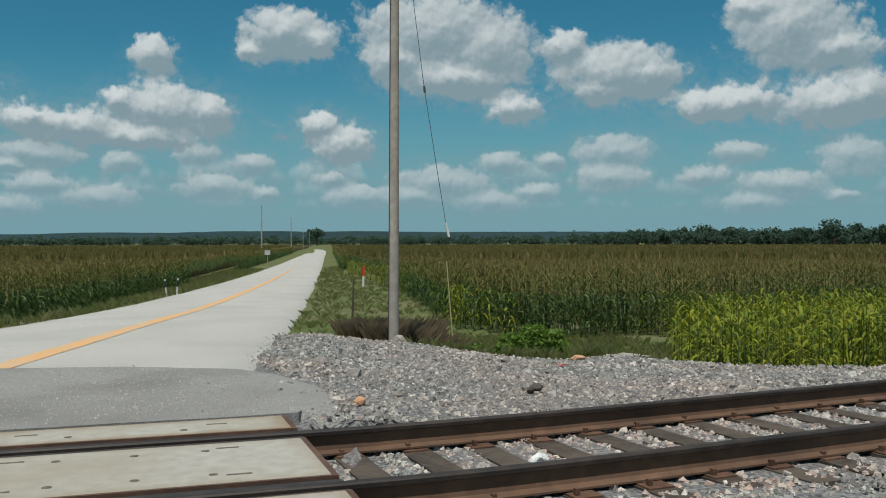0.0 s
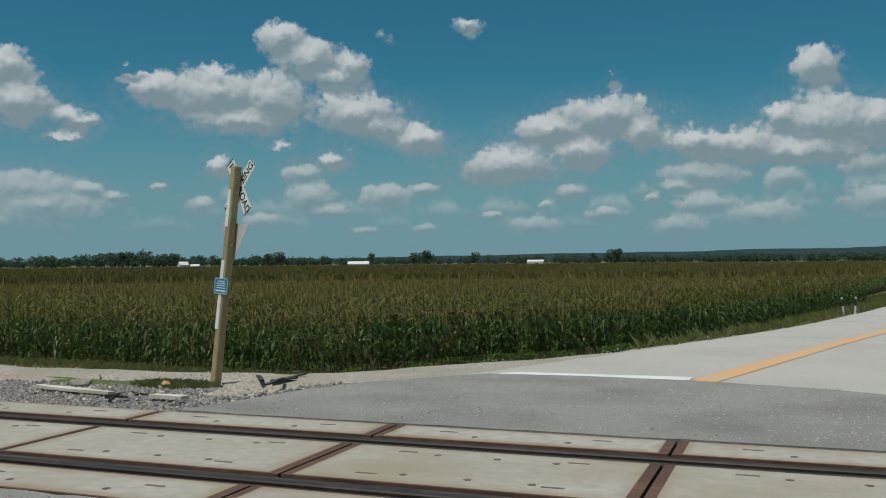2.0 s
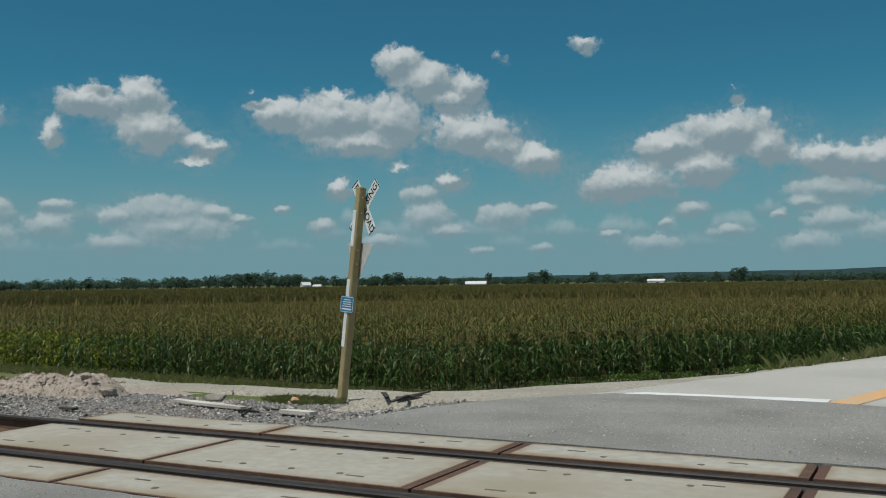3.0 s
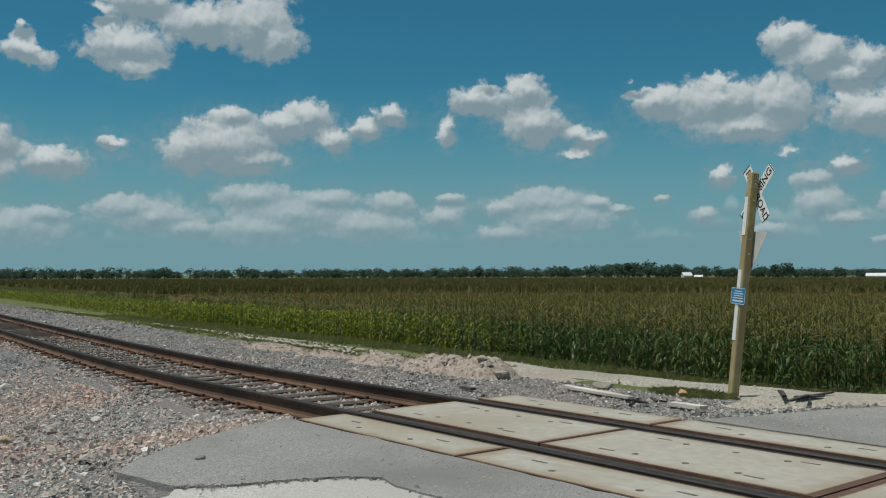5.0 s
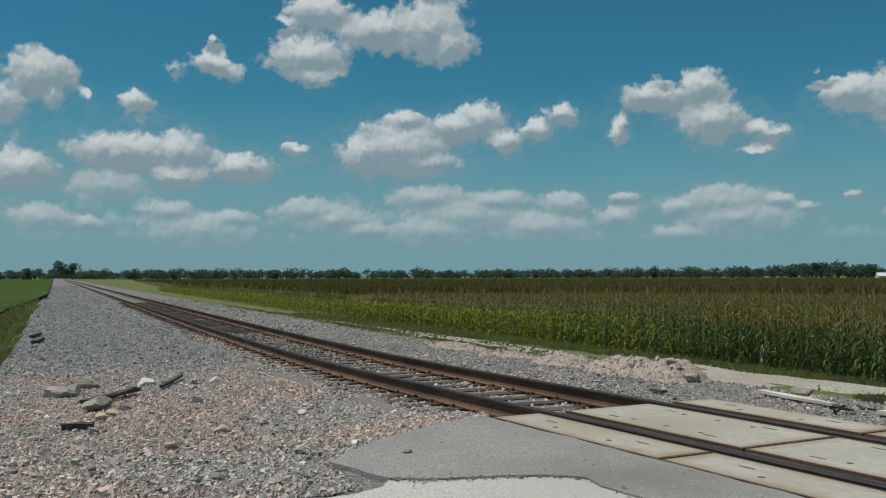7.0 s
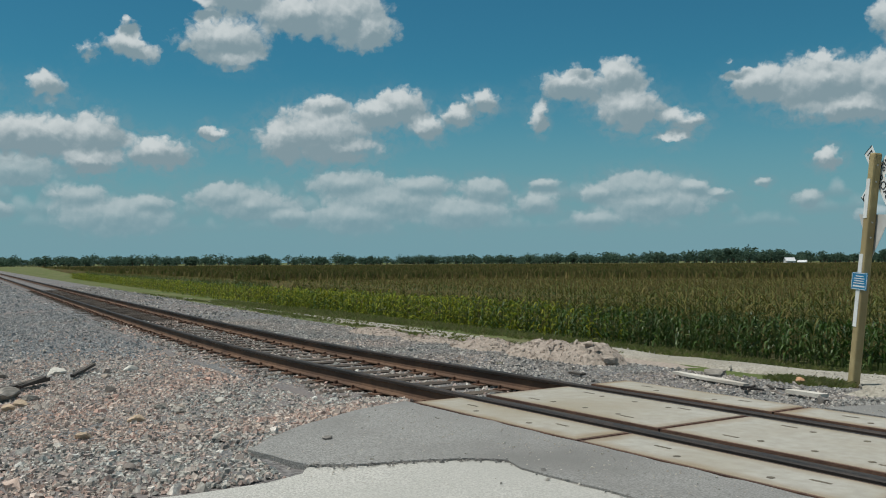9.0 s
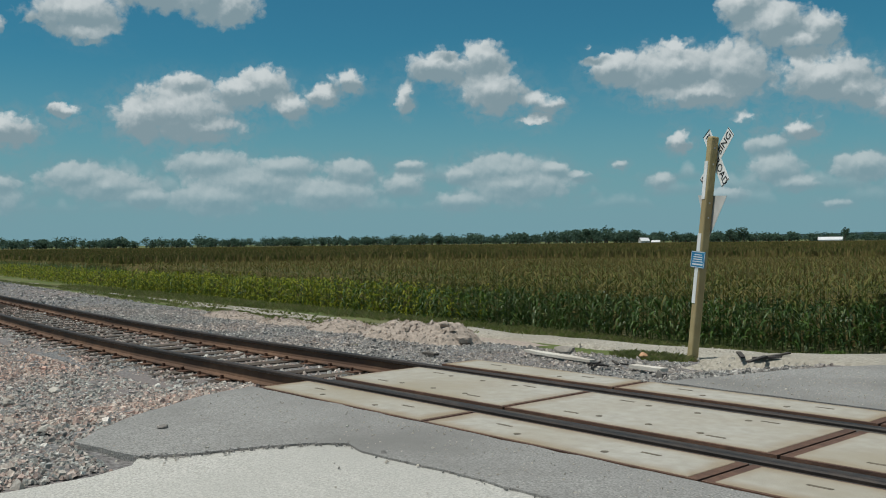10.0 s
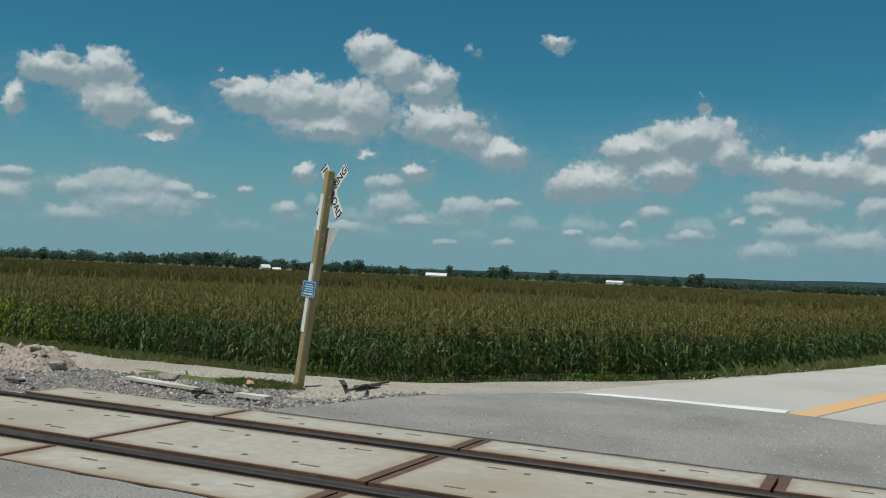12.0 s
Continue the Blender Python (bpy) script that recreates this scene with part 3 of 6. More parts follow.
def ground_z(x, y):
    """Height of the open ground."""
    v = y - bend(x) - TRACK_Y
    right = ease(-2, 3, x)
    wide = ease(-20, -13, x)
    far_a = table(((1.3, -0.25), (4.2, -0.34), (6.0, -0.55), (9.5, -1.15), (12.8, -1.25), (15.5, -1.5)), v)
    far_b = table(((1.3, -0.25), (4.2, -0.30), (6.4, -0.34), (9.0, -0.85), (12.0, -1.35), (15.0, -1.5)), v)
    far_l = far_a + (far_b - far_a) * wide
    far_r = min(-0.25, table(((-6, -0.28), (-3, -0.36), (0, -0.44), (0.7, -0.60), (3.4, -1.5)), v - bank_reach(x)) - 0.13 * ease(4.8, 7.0, x) * ease(-3.5, -0.4, v - bank_reach(x)))
    near_a = table(((-14, -1.5), (-8.5, -0.85), (-5.6, -0.40), (-1.3, -0.25)), v)
    near_b = table(((-20, -1.5), (-12, -0.6), (-8.0, -0.32), (-1.3, -0.24)), v)
    near = near_a + (near_b - near_a) * ease(-24, -15, x)
    base = field_z(x, y)
    z = (far_l * (1 - right) + far_r * right) if v > 0 else near
    z = z if z > -1.49 else base
    d = abs(x - road_x(y)) / math.hypot(1, ROAD_K)
    r = table(((2.7, road_z(y) - 0.09), (3.6, road_z(y) - 0.12), (6.6, FIELD_Z - 0.05)), d)
    if y < 3:
        r = table(((2.7, -0.09), (5.2, -0.14), (9.0, -1.5)), d)
    if abs(v) < 1.6:
        return -0.36
    return max(z, r, base - 0.05)


# ---------------------------------------------------------------- mesh helpers
def mesh_object(name, verts, faces, material, parent=None, smooth=False):
    me = bpy.data.meshes.new(name)
    me.from_pydata([tuple(v) for v in verts], [], faces)
    me.materials.append(material)
    if smooth:
        me.shade_smooth()
    ob = new(name, me)
    if parent is not None:
        ob.parent = parent
    return ob


def part(name, bm, material, parent=None, label="", bevel=0.0, smooth=False):
    """Links a bmesh as one mesh object under a thing or a part."""
    if bevel:
        edges = [e for e in bm.edges if e.is_manifold and e.calc_face_angle(0) > 0.6]
        bmesh.ops.bevel(bm, geom=edges, offset=bevel, segments=2, affect="EDGES", profile=0.5)
    me = bpy.data.meshes.new(name)
    bm.to_mesh(me)
    bm.free()
    me.materials.append(material)
    if smooth:
        me.shade_smooth()
    ob = new(name, me)
    if parent is not None:
        ob.parent = parent
    if label:
        tagged(ob, label)
    return ob


def box(sx, sy, sz, at=(0, 0, 0), bm=None, turn=None):
    """A box with its middle at the given place."""
    bm = bm or bmesh.new()
    m = Matrix.Translation(at) @ (turn or Matrix.Identity(4)) @ Matrix.Diagonal((sx, sy, sz, 1))
    bmesh.ops.create_cube(bm, size=1, matrix=m)
    return bm


def rod(r0, r1, a, b, seg=12, bm=None):
    """A tapered round bar from a to b."""
    bm = bm or bmesh.new()
    a, b = Vector(a), Vector(b)
    m = Matrix.Translation((a + b) / 2) @ (b - a).to_track_quat("Z", "Y").to_matrix().to_4x4()
    bmesh.ops.create_cone(bm, cap_ends=True, segments=seg, radius1=r0, radius2=r1, depth=(b - a).length, matrix=m)
    return bm


def thing(name, at, label, category, group="", rot=(0, 0, 0)):
    e = new(name)
    e.empty_display_size = 0.1
    e.matrix_basis = pose(*at, *rot)
    return tagged(e, label, category, group)


def ragged(outline, step=0.14, amp=0.035):
    """Breaks the straight sides of an outline into small uneven steps."""
    out = []
    n = len(outline)
    for i in range(n):
        (x0, y0), (x1, y1) = outline[i], outline[(i + 1) % n]
        d = math.hypot(x1 - x0, y1 - y0)
        k = max(1, int(d / step))
        for j in range(k):
            f = j / k
            x, y = x0 + (x1 - x0) * f, y0 + (y1 - y0) * f
            a = amp * (noise.noise((x * 2.1, y * 2.1, 3)) + 0.7 * noise.noise((x * 7, y * 7, 6)))
            out.append((x - (y1 - y0) / d * a, y + (x1 - x0) / d * a))
    return out


def ring_slab(name, outline, height, thick, material):
    """A thin slab over a flat outline, its top following height(x, y)."""
    bm = bmesh.new()
    top = [bm.verts.new((x, y, height(x, y))) for x, y in outline]
    low = [bm.verts.new((x, y, height(x, y) - thick)) for x, y in outline]
    bm.faces.new(top)
    n = len(top)
    for i in range(n):
        bm.faces.new((top[i], low[i], low[(i + 1) % n], top[(i + 1) % n]))
    bmesh.ops.recalc_face_normals(bm, faces=bm.faces)
    bmesh.ops.triangulate(bm, faces=[f for f in bm.faces if len(f.verts) > 4])
    return part(name, bm, material)


def strip(name, rows, material, thick=0.0):
    """A sheet from rows of points, with an edge skirt where thick is given."""
    verts, faces, w = [], [], len(rows[0])
    for r in rows:
        verts.extend(r)
    for i in range(len(rows) - 1):
        for j in range(w - 1):
            a = i * w + j
            faces.append((a, a + 1, a + w + 1, a + w))
    return mesh_object(name, verts, faces, material, smooth=True)


# ---------------------------------------------------------------- ground, road, crossing aprons
def spread(fine, step, reach, grow=1.22):
    out, s = [0.0], step
    while out[-1] < reach:
        if out[-1] > fine:
            s *= grow
        out.append(out[-1] + s)
    return out


def build_ground():
    px = spread(16, 0.5, 4300)
    nx = spread(42, 0.5, 4300)
    py = spread(36, 0.4, 4300)
    ny = spread(8, 0.5, 4300)
    xs = [-v for v in reversed(nx[1:])] + px
    ys = [-v for v in reversed(ny[1:])] + py
    rows = []
    for y in ys:
        row = []
        for x in xs:
            z = ground_z(x, y)
            if math.hypot(x, y) < 60:
                z += 0.05 * noise.noise((x * 0.6, y * 0.6, 0)) + 0.02 * noise.noise((x * 2.3, y * 2.3, 5))
            row.append((x, y, z))
        rows.append(row)
    g = strip("ground", rows, M_GRASS)
    return tagged(g, "grassy ground falling away from the railway bank to flat fields", "ground", kind="structure")


build_ground()


def road_rows(y0, y1, steps, left=-2.9, right=2.85, ragged=0.0):
    rows = []
    for i in range(steps + 1):
        k = i / steps
        y = y0 + (y1 - y0) * k * k
        row = []
        for j in range(9):
            f = j / 8
            off = left + (right - left) * f
            if ragged and j in (0, 8):
                off += ragged * noise.noise((y * 0.8, j, 3)) * (1 if y < 80 else 0)
            crown = 0.05 * (1 - (2 * f - 1) ** 2) * min(1, max(0, (y - 11.6) / 8))
            row.append((road_x(y) + off, y, road_z(y) + crown - (0.003 if y < 11.6 else 0)))
        row = [(row[0][0] - 0.12, row[0][1], row[0][2] - 0.12)] + row + [(row[8][0] + 0.12, row[8][1], row[8][2] - 0.12)]
        rows.append(row)
    return rows


def road_top(x, y):
    f = (x - road_x(y) + 2.9) / 5.75
    return road_z(y) + 0.05 * (1 - (2 * f - 1) ** 2) * min(1, max(0, (y - 11.6) / 8))


road = strip("road", road_rows(10.0, 1500, 160, ragged=0.12), M_ROAD)
tagged(road, "pale chip-sealed country road running straight between cornfields", "road", kind="structure")


def flat(x, y):
    return 0.0


apron = ring_slab("asphalt_apron", ragged([(-5.68, 7.78), (-5.45, 8.6), (-5.2, 9.4), (-4.75, 10.3), (-4.2, 10.9), (-3.7, 11.42), (-2.5, 11.5), (-1.2, 11.45), (0.3, 11.1),
                                    (1.45, 10.5), (1.75, 9.9), (1.8, 9.0), (1.78, 8.2), (1.62, 7.78)]), lambda x, y: 0.006 if y > 9 else 0.0, 0.15, M_ASPHALT)
tagged(apron, "grey asphalt apron between the track and the pale road", "road", kind="structure")
apron2 = ring_slab("asphalt_apron", ragged([(-8.3, 4.78), (-8.1, 4.15), (-7.72, 3.45), (-7.22, 2.86), (-6.92, 2.56), (-6.46, 2.61), (-6.18, 2.71), (-6.0, 2.96), (-5.88, 3.38), (-5.70, 3.75),
                                     (-5.52, 3.90), (-5.27, 3.84), (-4.85, 3.86), (-4.3, 3.9), (-2.5, 3.84), (-1, 3.8), (1.2, 3.75), (1.6, 4.0), (1.6, 4.78)]), lambda x, y: 0.008 - 0.008 * ease(4.3, 4.78, y) - 0.004 * ease(3.4, 2.2, y), 0.15, M_ASPHALT)
tagged(apron2, "cracked grey asphalt apron flaring along the edge of the track", "road", kind="structure")
near_rows = []
for y in (-400, -200, -100, -50, -25, -12, -6, -3, -1, 0, 0.6, 1.2, 1.8, 2.15, 2.3, 2.6, 3.0, 3.4, 3.7, 3.9):
    xl = table(((-400, -85), (-3, -6.4), (1.2, -6.02), (2.05, -5.96), (2.5, -5.99), (2.75, -6.2), (3.0, -6.7), (3.9, -7.5)), y) + 0.05 * noise.noise((y * 2, 1, 1))
    xr = 1.75 + (y - 4) * ROAD_K
    near_rows.append([(xl - 0.05, y, -0.07), (xl + 0.06, y, -0.012)] + [(xl + (xr - xl) * k, y, -0.006) for k in (0.15, 0.3, 0.45, 0.6, 0.8)] + [(xr, y, -0.012), (xr + 0.06, y, -0.1)])
near_road = strip("road", near_rows, M_ROAD)
tagged(near_road, "pale chip-sealed country road on the near side of the track", "road", kind="structure")

# ---------------------------------------------------------------- rails, ties, crossing panels
RAIL_HEAD = ((-0.010, -0.045), (-0.036, -0.036), (-0.0375, -0.010), (-0.028, 0.0), (-0.011, 0.0008), (0.011, 0.0008), (0.028, 0.0), (0.0375, -0.010), (0.036, -0.036), (0.010, -0.045))
RAIL_WEB = ((-0.016, -0.150), (-0.009, -0.120), (-0.009, -0.040), (0.009, -0.040), (0.009, -0.120), (0.016, -0.150))
RAIL_FOOT = ((-0.075, -0.176), (-0.075, -0.163), (-0.014, -0.146), (0.014, -0.146), (0.075, -0.163), (0.075, -0.176))


def swept(name, prof, y0, x0, x1, material, parent, label=""):
    """One rolled section of the rail, swept along the bend."""
    xs = [x0]
    while xs[-1] < x1:
        step = 0.5 if abs(xs[-1]) < 40 else (2.0 if abs(xs[-1]) < 150 else 12.0)
        xs.append(min(x1, xs[-1] + step))
    o = strip(name, [[(x - bend_slope(x) * p, y0 + bend(x) + p, q) for p, q in prof] for x in xs], material)
    o.parent = parent
    for f in o.data.polygons:
        f.use_smooth = False
    if label:
        tagged(o, label)
    return o


for y0 in RAIL_Y:
    r = thing("rail", (0, 0, 0), "rusty brown steel rail with a worn dark head", "rail", "rails of the track")
    hd = swept("head", RAIL_HEAD, y0, -900, 320, M_RAILHEAD, r, "dark rail head with a worn running surface")
    hd.data.materials.append(M_RAILTOP)
    hd.data.materials.append(M_POLISHED)
    for f in hd.data.polygons:
        if f.normal.z > 0.45:
            f.material_index = 2 if f.index % (len(RAIL_HEAD) - 1) == 4 else 1
    swept("web", RAIL_WEB, y0, -900, 320, M_RAILSIDE, r)
    swept("foot", RAIL_FOOT, y0, -900, 320, M_RAILSIDE, r)


def build_tie():
    t = thing("railway_tie", (0, 0, 0), "weathered dark timber railway tie half sunk in ballast", "railway tie", "ties under the rails")
    bm = box(0.225, 2.59, 0.17, (0, 0, -0.085))
    bmesh.ops.subdivide_edges(bm, edges=[e for e in bm.edges if e.calc_length() > 1], cuts=9)
    for v in bm.verts:
        v.co += Vector((noise.noise((v.co.x * 9, v.co.y * 3, 1)) * 0.012, 0, noise.noise((v.co.x * 9, v.co.y * 3, 7)) * 0.008))
    part("timber", bm, M_TIE, t)
    for sy in (RAIL_Y[0] - TRACK_Y, RAIL_Y[1] - TRACK_Y):
        pl = part("tie_plate", box(0.19, 0.33, 0.016, (0, sy, 0.004)), M_PLATE, t, "rusty steel tie plate")
        for dx, dy in ((-0.05, -0.095), (0.05, 0.095)):
            part("spike", box(0.03, 0.035, 0.045, (dx, sy + dy, 0.032)), M_PLATE, pl)
    return t


tie_master = None
x = -60.0
k = 0
while x < 26:
    x += 0.52
    if -8.0 < x < 1.35:
        continue
    a = math.degrees(math.atan(bend_slope(x))) + random.uniform(-1.2, 1.2)
    m = pose(x, TRACK_Y + bend(x) + random.uniform(-0.05, 0.05), -0.190 - random.uniform(0, 0.008), 0, 0, a)
    if tie_master is None:
        tie_master = build_tie()
        tie_master.matrix_basis = m
    else:
        copy_thing(tie_master, m)
    k += 1

JOINTS = (-8.27, -5.81, -3.33, -0.93, 1.52)
for i in range(4):
    x0, x1 = JOINTS[i], JOINTS[i + 1]
    for nm, y0, y1, lab in (("field_panel", 4.82, 5.385, "narrow concrete crossing panel outside the rail with lifting slots"),
                            ("gauge_panel", 5.72, 6.84, "wide concrete crossing panel between the rails with lifting slots"),
                            ("field_panel", 7.19, 7.73, "narrow concrete crossing panel outside the rail with lifting slots")):
        p = thing("crossing_panel", ((x0 + x1) / 2, (y0 + y1) / 2, 0), lab, "crossing panel", "panels of the level crossing")
        gl, gr = (0.05 if i == 0 else 0.085), (0.05 if i == 3 else 0.085)
        if i == 1:
            gl = 0.045
        if i == 0:
            gr = 0.045
        w, h = x1 - x0, y1 - y0
        part("slab", box(w - gl - gr, h - 0.045, 0.2, ((gl - gr) / 2, 0, -0.1)), M_PANEL if nm == "gauge_panel" else M_PANEL_NARROW, p, bevel=0.010)
        part("steel_frame", box(w - 0.024, h, 0.19, (0, 0, -0.100)), M_RUST, p, "rusty steel edge frame")
        wide_panel = nm == "gauge_panel"
        # raised dark bars and discs stand in for the shade of open recesses
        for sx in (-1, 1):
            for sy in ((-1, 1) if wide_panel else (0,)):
                part("lifting_slot", box(0.15, 0.026, 0.012, (sx * w * 0.268, sy * h * 0.33 + (0.05 if not wide_panel else 0), -0.0035)), M_SLOT, p, "lifting slot shown by a raised bar in a shade-dark colour")
        for sx in ((-0.17, 0.02, 0.2) if wide_panel else (-0.16, 0.16)):
            for sy in ((-0.3, 0.28) if wide_panel else (-0.2,)):
                part("bolt_hole", rod(0.028, 0.028, (sx * w + 0.02, sy * h, -0.010), (sx * w + 0.02, sy * h, 0.0025), 10), M_SLOT, p)
for y0 in RAIL_Y:
    for off, w in ((-0.095, 0.10), (0.115, 0.14)):
        f = part("flangeway_filler", box(JOINTS[4] - JOINTS[0], w, 0.15, ((JOINTS[0] + JOINTS[4]) / 2, y0 + off, -0.10)), M_RUBBER, bevel=0.01)
        tagged(f, "black rubber flangeway filler beside the rail", "rubber strip", "flangeway fillers")


# ---------------------------------------------------------------- ballast beds, gravel lane
def near_edge(y):
    """Where the near road and apron end towards the left."""
    return table(((-30, -8.2), (1.2, -6.06), (2.05, -5.97), (2.46, -6.0), (2.52, -6.5), (2.56, -6.92), (2.86, -7.2), (3.45, -7.72), (4.15, -8.1), (4.9, -8.38)), y)


def far_edge(y):
    """Where the far apron and road end towards the left."""
    return table(((7.7, -5.75), (8.6, -5.5), (9.4, -5.25), (10.3, -4.8), (11.5, -3.7), (13, -3.6), (60, 5.5)), y)


def ballast_z(x, y):
    v = y - bend(x) - TRACK_Y
    z = ground_z(x, y) + 0.04
    if abs(v) < 1.5:
        z = -0.212 + 0.02 * ease(0.9, 1.2, abs(v)) - 0.03 * ease(1.3, 1.5, abs(v))
    if y < 4.95 and x < 0:
        d, edge = near_edge(y) - x, -0.02
    elif y < 4.95:
        d, edge = x - (1.80 + (y - 4) * ROAD_K), -0.03
    elif y > 7.6 and x < -1:
        d, edge = far_edge(y) - x, -0.02
    elif y > 7.6:
        d, edge = x - max(1.82, road_x(y) + 2.9), -0.05 + min(0, road_z(y))
    else:
        return z
    if d < 0:
        return -0.035 + min(0, road_z(y))
    return z + (edge - z) * ease(1.9, 0.0, d)


def bed(name, xs, v0, v1, nv, material, label, z=ballast_z, lift=0.0):
    rows = []
    for x in xs:
        a, b = v0(x), v1(x)
        row = []
        for j in range(nv + 1):
            k = j / nv
            v = a + (b - a) * k
            y = TRACK_Y + bend(x) + v
            edge = min(k, 1 - k) * nv
            h = z(x, y) + lift + 0.02 * noise.noise((x * 3.1, y * 3.1, 2)) - (0.12 if edge < 0.5 else 0.0)
            row.append((x, y, h))
        rows.append(row)
    o = strip(name, rows[::-1], material)
    return tagged(o, label, "gravel bed", kind="structure")


fine_xs = [-70 + 0.35 * i for i in range(280)]
far_xs = [-900 + 20 * i for i in range(36)] + [-190 + 6 * i for i in range(20)]
bed_xs = far_xs + fine_xs + [28 + 5 * i for i in range(60)]
wob = lambda x, s: 0.35 * noise.noise((x * 0.35, s, 0))
ballast = bed("ballast", bed_xs, lambda x: table(((-30, -5.75), (-23, -6.4), (-17, -8.0), (-10, -9.5), (0, -10)), x) + wob(x, 1), lambda x: table(((-9, 4.7), (-8, 5.2), (-5.5, 5.0), (1.5, 5.0), (2.5, 10.9), (4.2, 10.4), (4.9, 9.6), (5.4, 8.4), (6.1, 7.6), (7.9, 7.4), (8.4, 6.4), (9.1, 5.5), (10, 4.9), (11, 4.4), (14, 4.1), (40, 4.0)), x) + wob(x, 2), 44, M_BALLAST,
              "grey and pinkish crushed stone ballast banked along the track")


def lane_y(x):
    return table(((-400, 82), (-160, 31.5), (-65, 20.3), (-45, 18.3), (-30, 18.0), (-22, 16.9), (-18, 14.8), (-15, 12.8), (-12, 11.9), (-9, 12.0), (-7, 12.3), (-4, 13.4), (-3, 13.6)), x)


def lane_w(x):
    return table(((-45, 1.0), (-20, 0.9), (-13, 0.45), (-9, 0.45), (-7, 1.3), (-5.5, 2.6), (-4.6, 3.2), (-3, 3.4)), x)


lane = bed("gravel_lane", [-66 + 0.4 * i for i in range(155)], lambda x: lane_y(x) - lane_w(x) - TRACK_Y - bend(x) + wob(x, 5) * 0.5, lambda x: lane_y(x) + lane_w(x) - TRACK_Y - bend(x) + wob(x, 6) * 0.5,
           12, M_SAND, "pale sandy gravel lane leading off beside the cornfield", lambda x, y: ground_z(x, y) + 0.06)
shoulder_rows = []
for i in range(88):
    y = 10.15 + i * 0.25
    xr = far_edge(y) + (0.3 if y > 11.5 else 0.15)
    wl = table(((10.4, 2.1), (11.4, 2.5), (12.4, 2.15), (13.5, 1.8), (14.4, 1.4), (15.4, 1.05), (17.4, 0.7), (31, 0.35)), y) + 0.2 * noise.noise((y * 0.9, 4, 4))
    shoulder_rows.append([(xr - wl * k, y, max(ground_z(xr - wl * k, y) + 0.075, -0.012 + road_z(y) - 0.018 * k * wl) if i else ground_z(xr - wl * k, y) - 0.08) for k in (1, 0.75, 0.5, 0.25, 0)])
    foot = xr - wl * 1.12 - 0.35
    shoulder_rows[-1].insert(0, (foot, y, ground_z(foot, y) - 0.06))
tagged(strip("gravel_shoulder", shoulder_rows, M_SAND), "pale loose gravel shoulder beside the road", "gravel", kind="structure")


bed("bean_field", [-900 + 15 * i for i in range(50)] + [-150 + 2 * i for i in range(62)], lambda x: -320, lambda x: -7.4 + 2.2 * ease(-40, -90, x) + 0.4 * noise.noise((x * 0.4, 2, 2)), 60, M_BEAN,
    "low dark green bean crop beside the railway bank", lambda x, y: max(ground_z(x, y), FIELD_Z) + 0.42 + 0.12 * noise.noise((x * 0.8, y * 0.8, 4)))


fan = []
for i in range(16):
    y = 7.70 + 0.19 * i
    x0 = table(((7.78, 1.55), (9.0, 1.72), (9.9, 1.68), (10.5, 1.38), (11.5, 1.45)), y)
    wf = table(((7.7, 0.55), (8.8, 0.65), (10.0, 0.42), (11.8, 0.3)), y) * (1 + 0.3 * noise.noise((y * 2.2, 1, 3)))
    drop = 0.25 if i == 0 else (0.02 if i == 15 else 0.0)
    fan.append([(x0 + wf * k, y + (0.06 if i == 0 else 0), 0.006 - drop - 0.16 * k ** 2.5 + 0.008 * noise.noise((y * 5, k * 4, 0)) * k) for k in (0, 0.2, 0.4, 0.6, 0.8, 1.0)])
tagged(strip("gravel_shoulder", fan, M_ASPHALT), "dusty broken asphalt edge fanning into the ballast", "gravel", kind="structure")


# ---------------------------------------------------------------- scattering
def scatter(name, templates, places, materials, smooth=False):
    """Joins many small copies into one mesh. A template is (verts, triangles, material indices); a place is (x, y, z, turn, scale, stretch_z, template)."""
    places = np.asarray(places, dtype=np.float64)
    vs, fs, ms, base = [], [], [], 0
    kind = places[:, 6].astype(int)
    for k, (tv, tf, tm) in enumerate(templates):
        pl = places[kind == k]
        if not len(pl):
            continue
        tv, tf, tm = np.asarray(tv, float), np.asarray(tf, int), np.asarray(tm, int)
        c, s = np.cos(pl[:, 3])[:, None], np.sin(pl[:, 3])[:, None]
        sc = pl[:, 4][:, None]
        x = (tv[None, :, 0] * c - tv[None, :, 1] * s) * sc + pl[:, 0][:, None]
        y = (tv[None, :, 0] * s + tv[None, :, 1] * c) * sc + pl[:, 1][:, None]
        z = tv[None, :, 2] * sc * pl[:, 5][:, None] + pl[:, 2][:, None]
        vs.append(np.stack([x, y, z], -1).reshape(-1, 3))
        off = (np.arange(len(pl)) * len(tv) + base)[:, None, None]
        fs.append((tf[None] + off).reshape(-1, 3))
        ms.append(np.tile(tm, len(pl)))
        base += len(pl) * len(tv)
    v, f, mi = np.concatenate(vs), np.concatenate(fs), np.concatenate(ms)
    me = bpy.data.meshes.new(name)
    me.vertices.add(len(v))
    me.vertices.foreach_set("co", v.astype(np.float32).ravel())
    me.loops.add(len(f) * 3)
    me.loops.foreach_set("vertex_index", f.astype(np.int32).ravel())
    me.polygons.add(len(f))
    me.polygons.foreach_set("loop_start", (np.arange(len(f)) * 3).astype(np.int32))
    me.polygons.foreach_set("material_index", mi.astype(np.int32))
    for m in materials:
        me.materials.append(m)
    me.update(calc_edges=True)
    if not smooth:
        me.shade_flat()
    return new(name, me)


rng = np.random.default_rng(7)


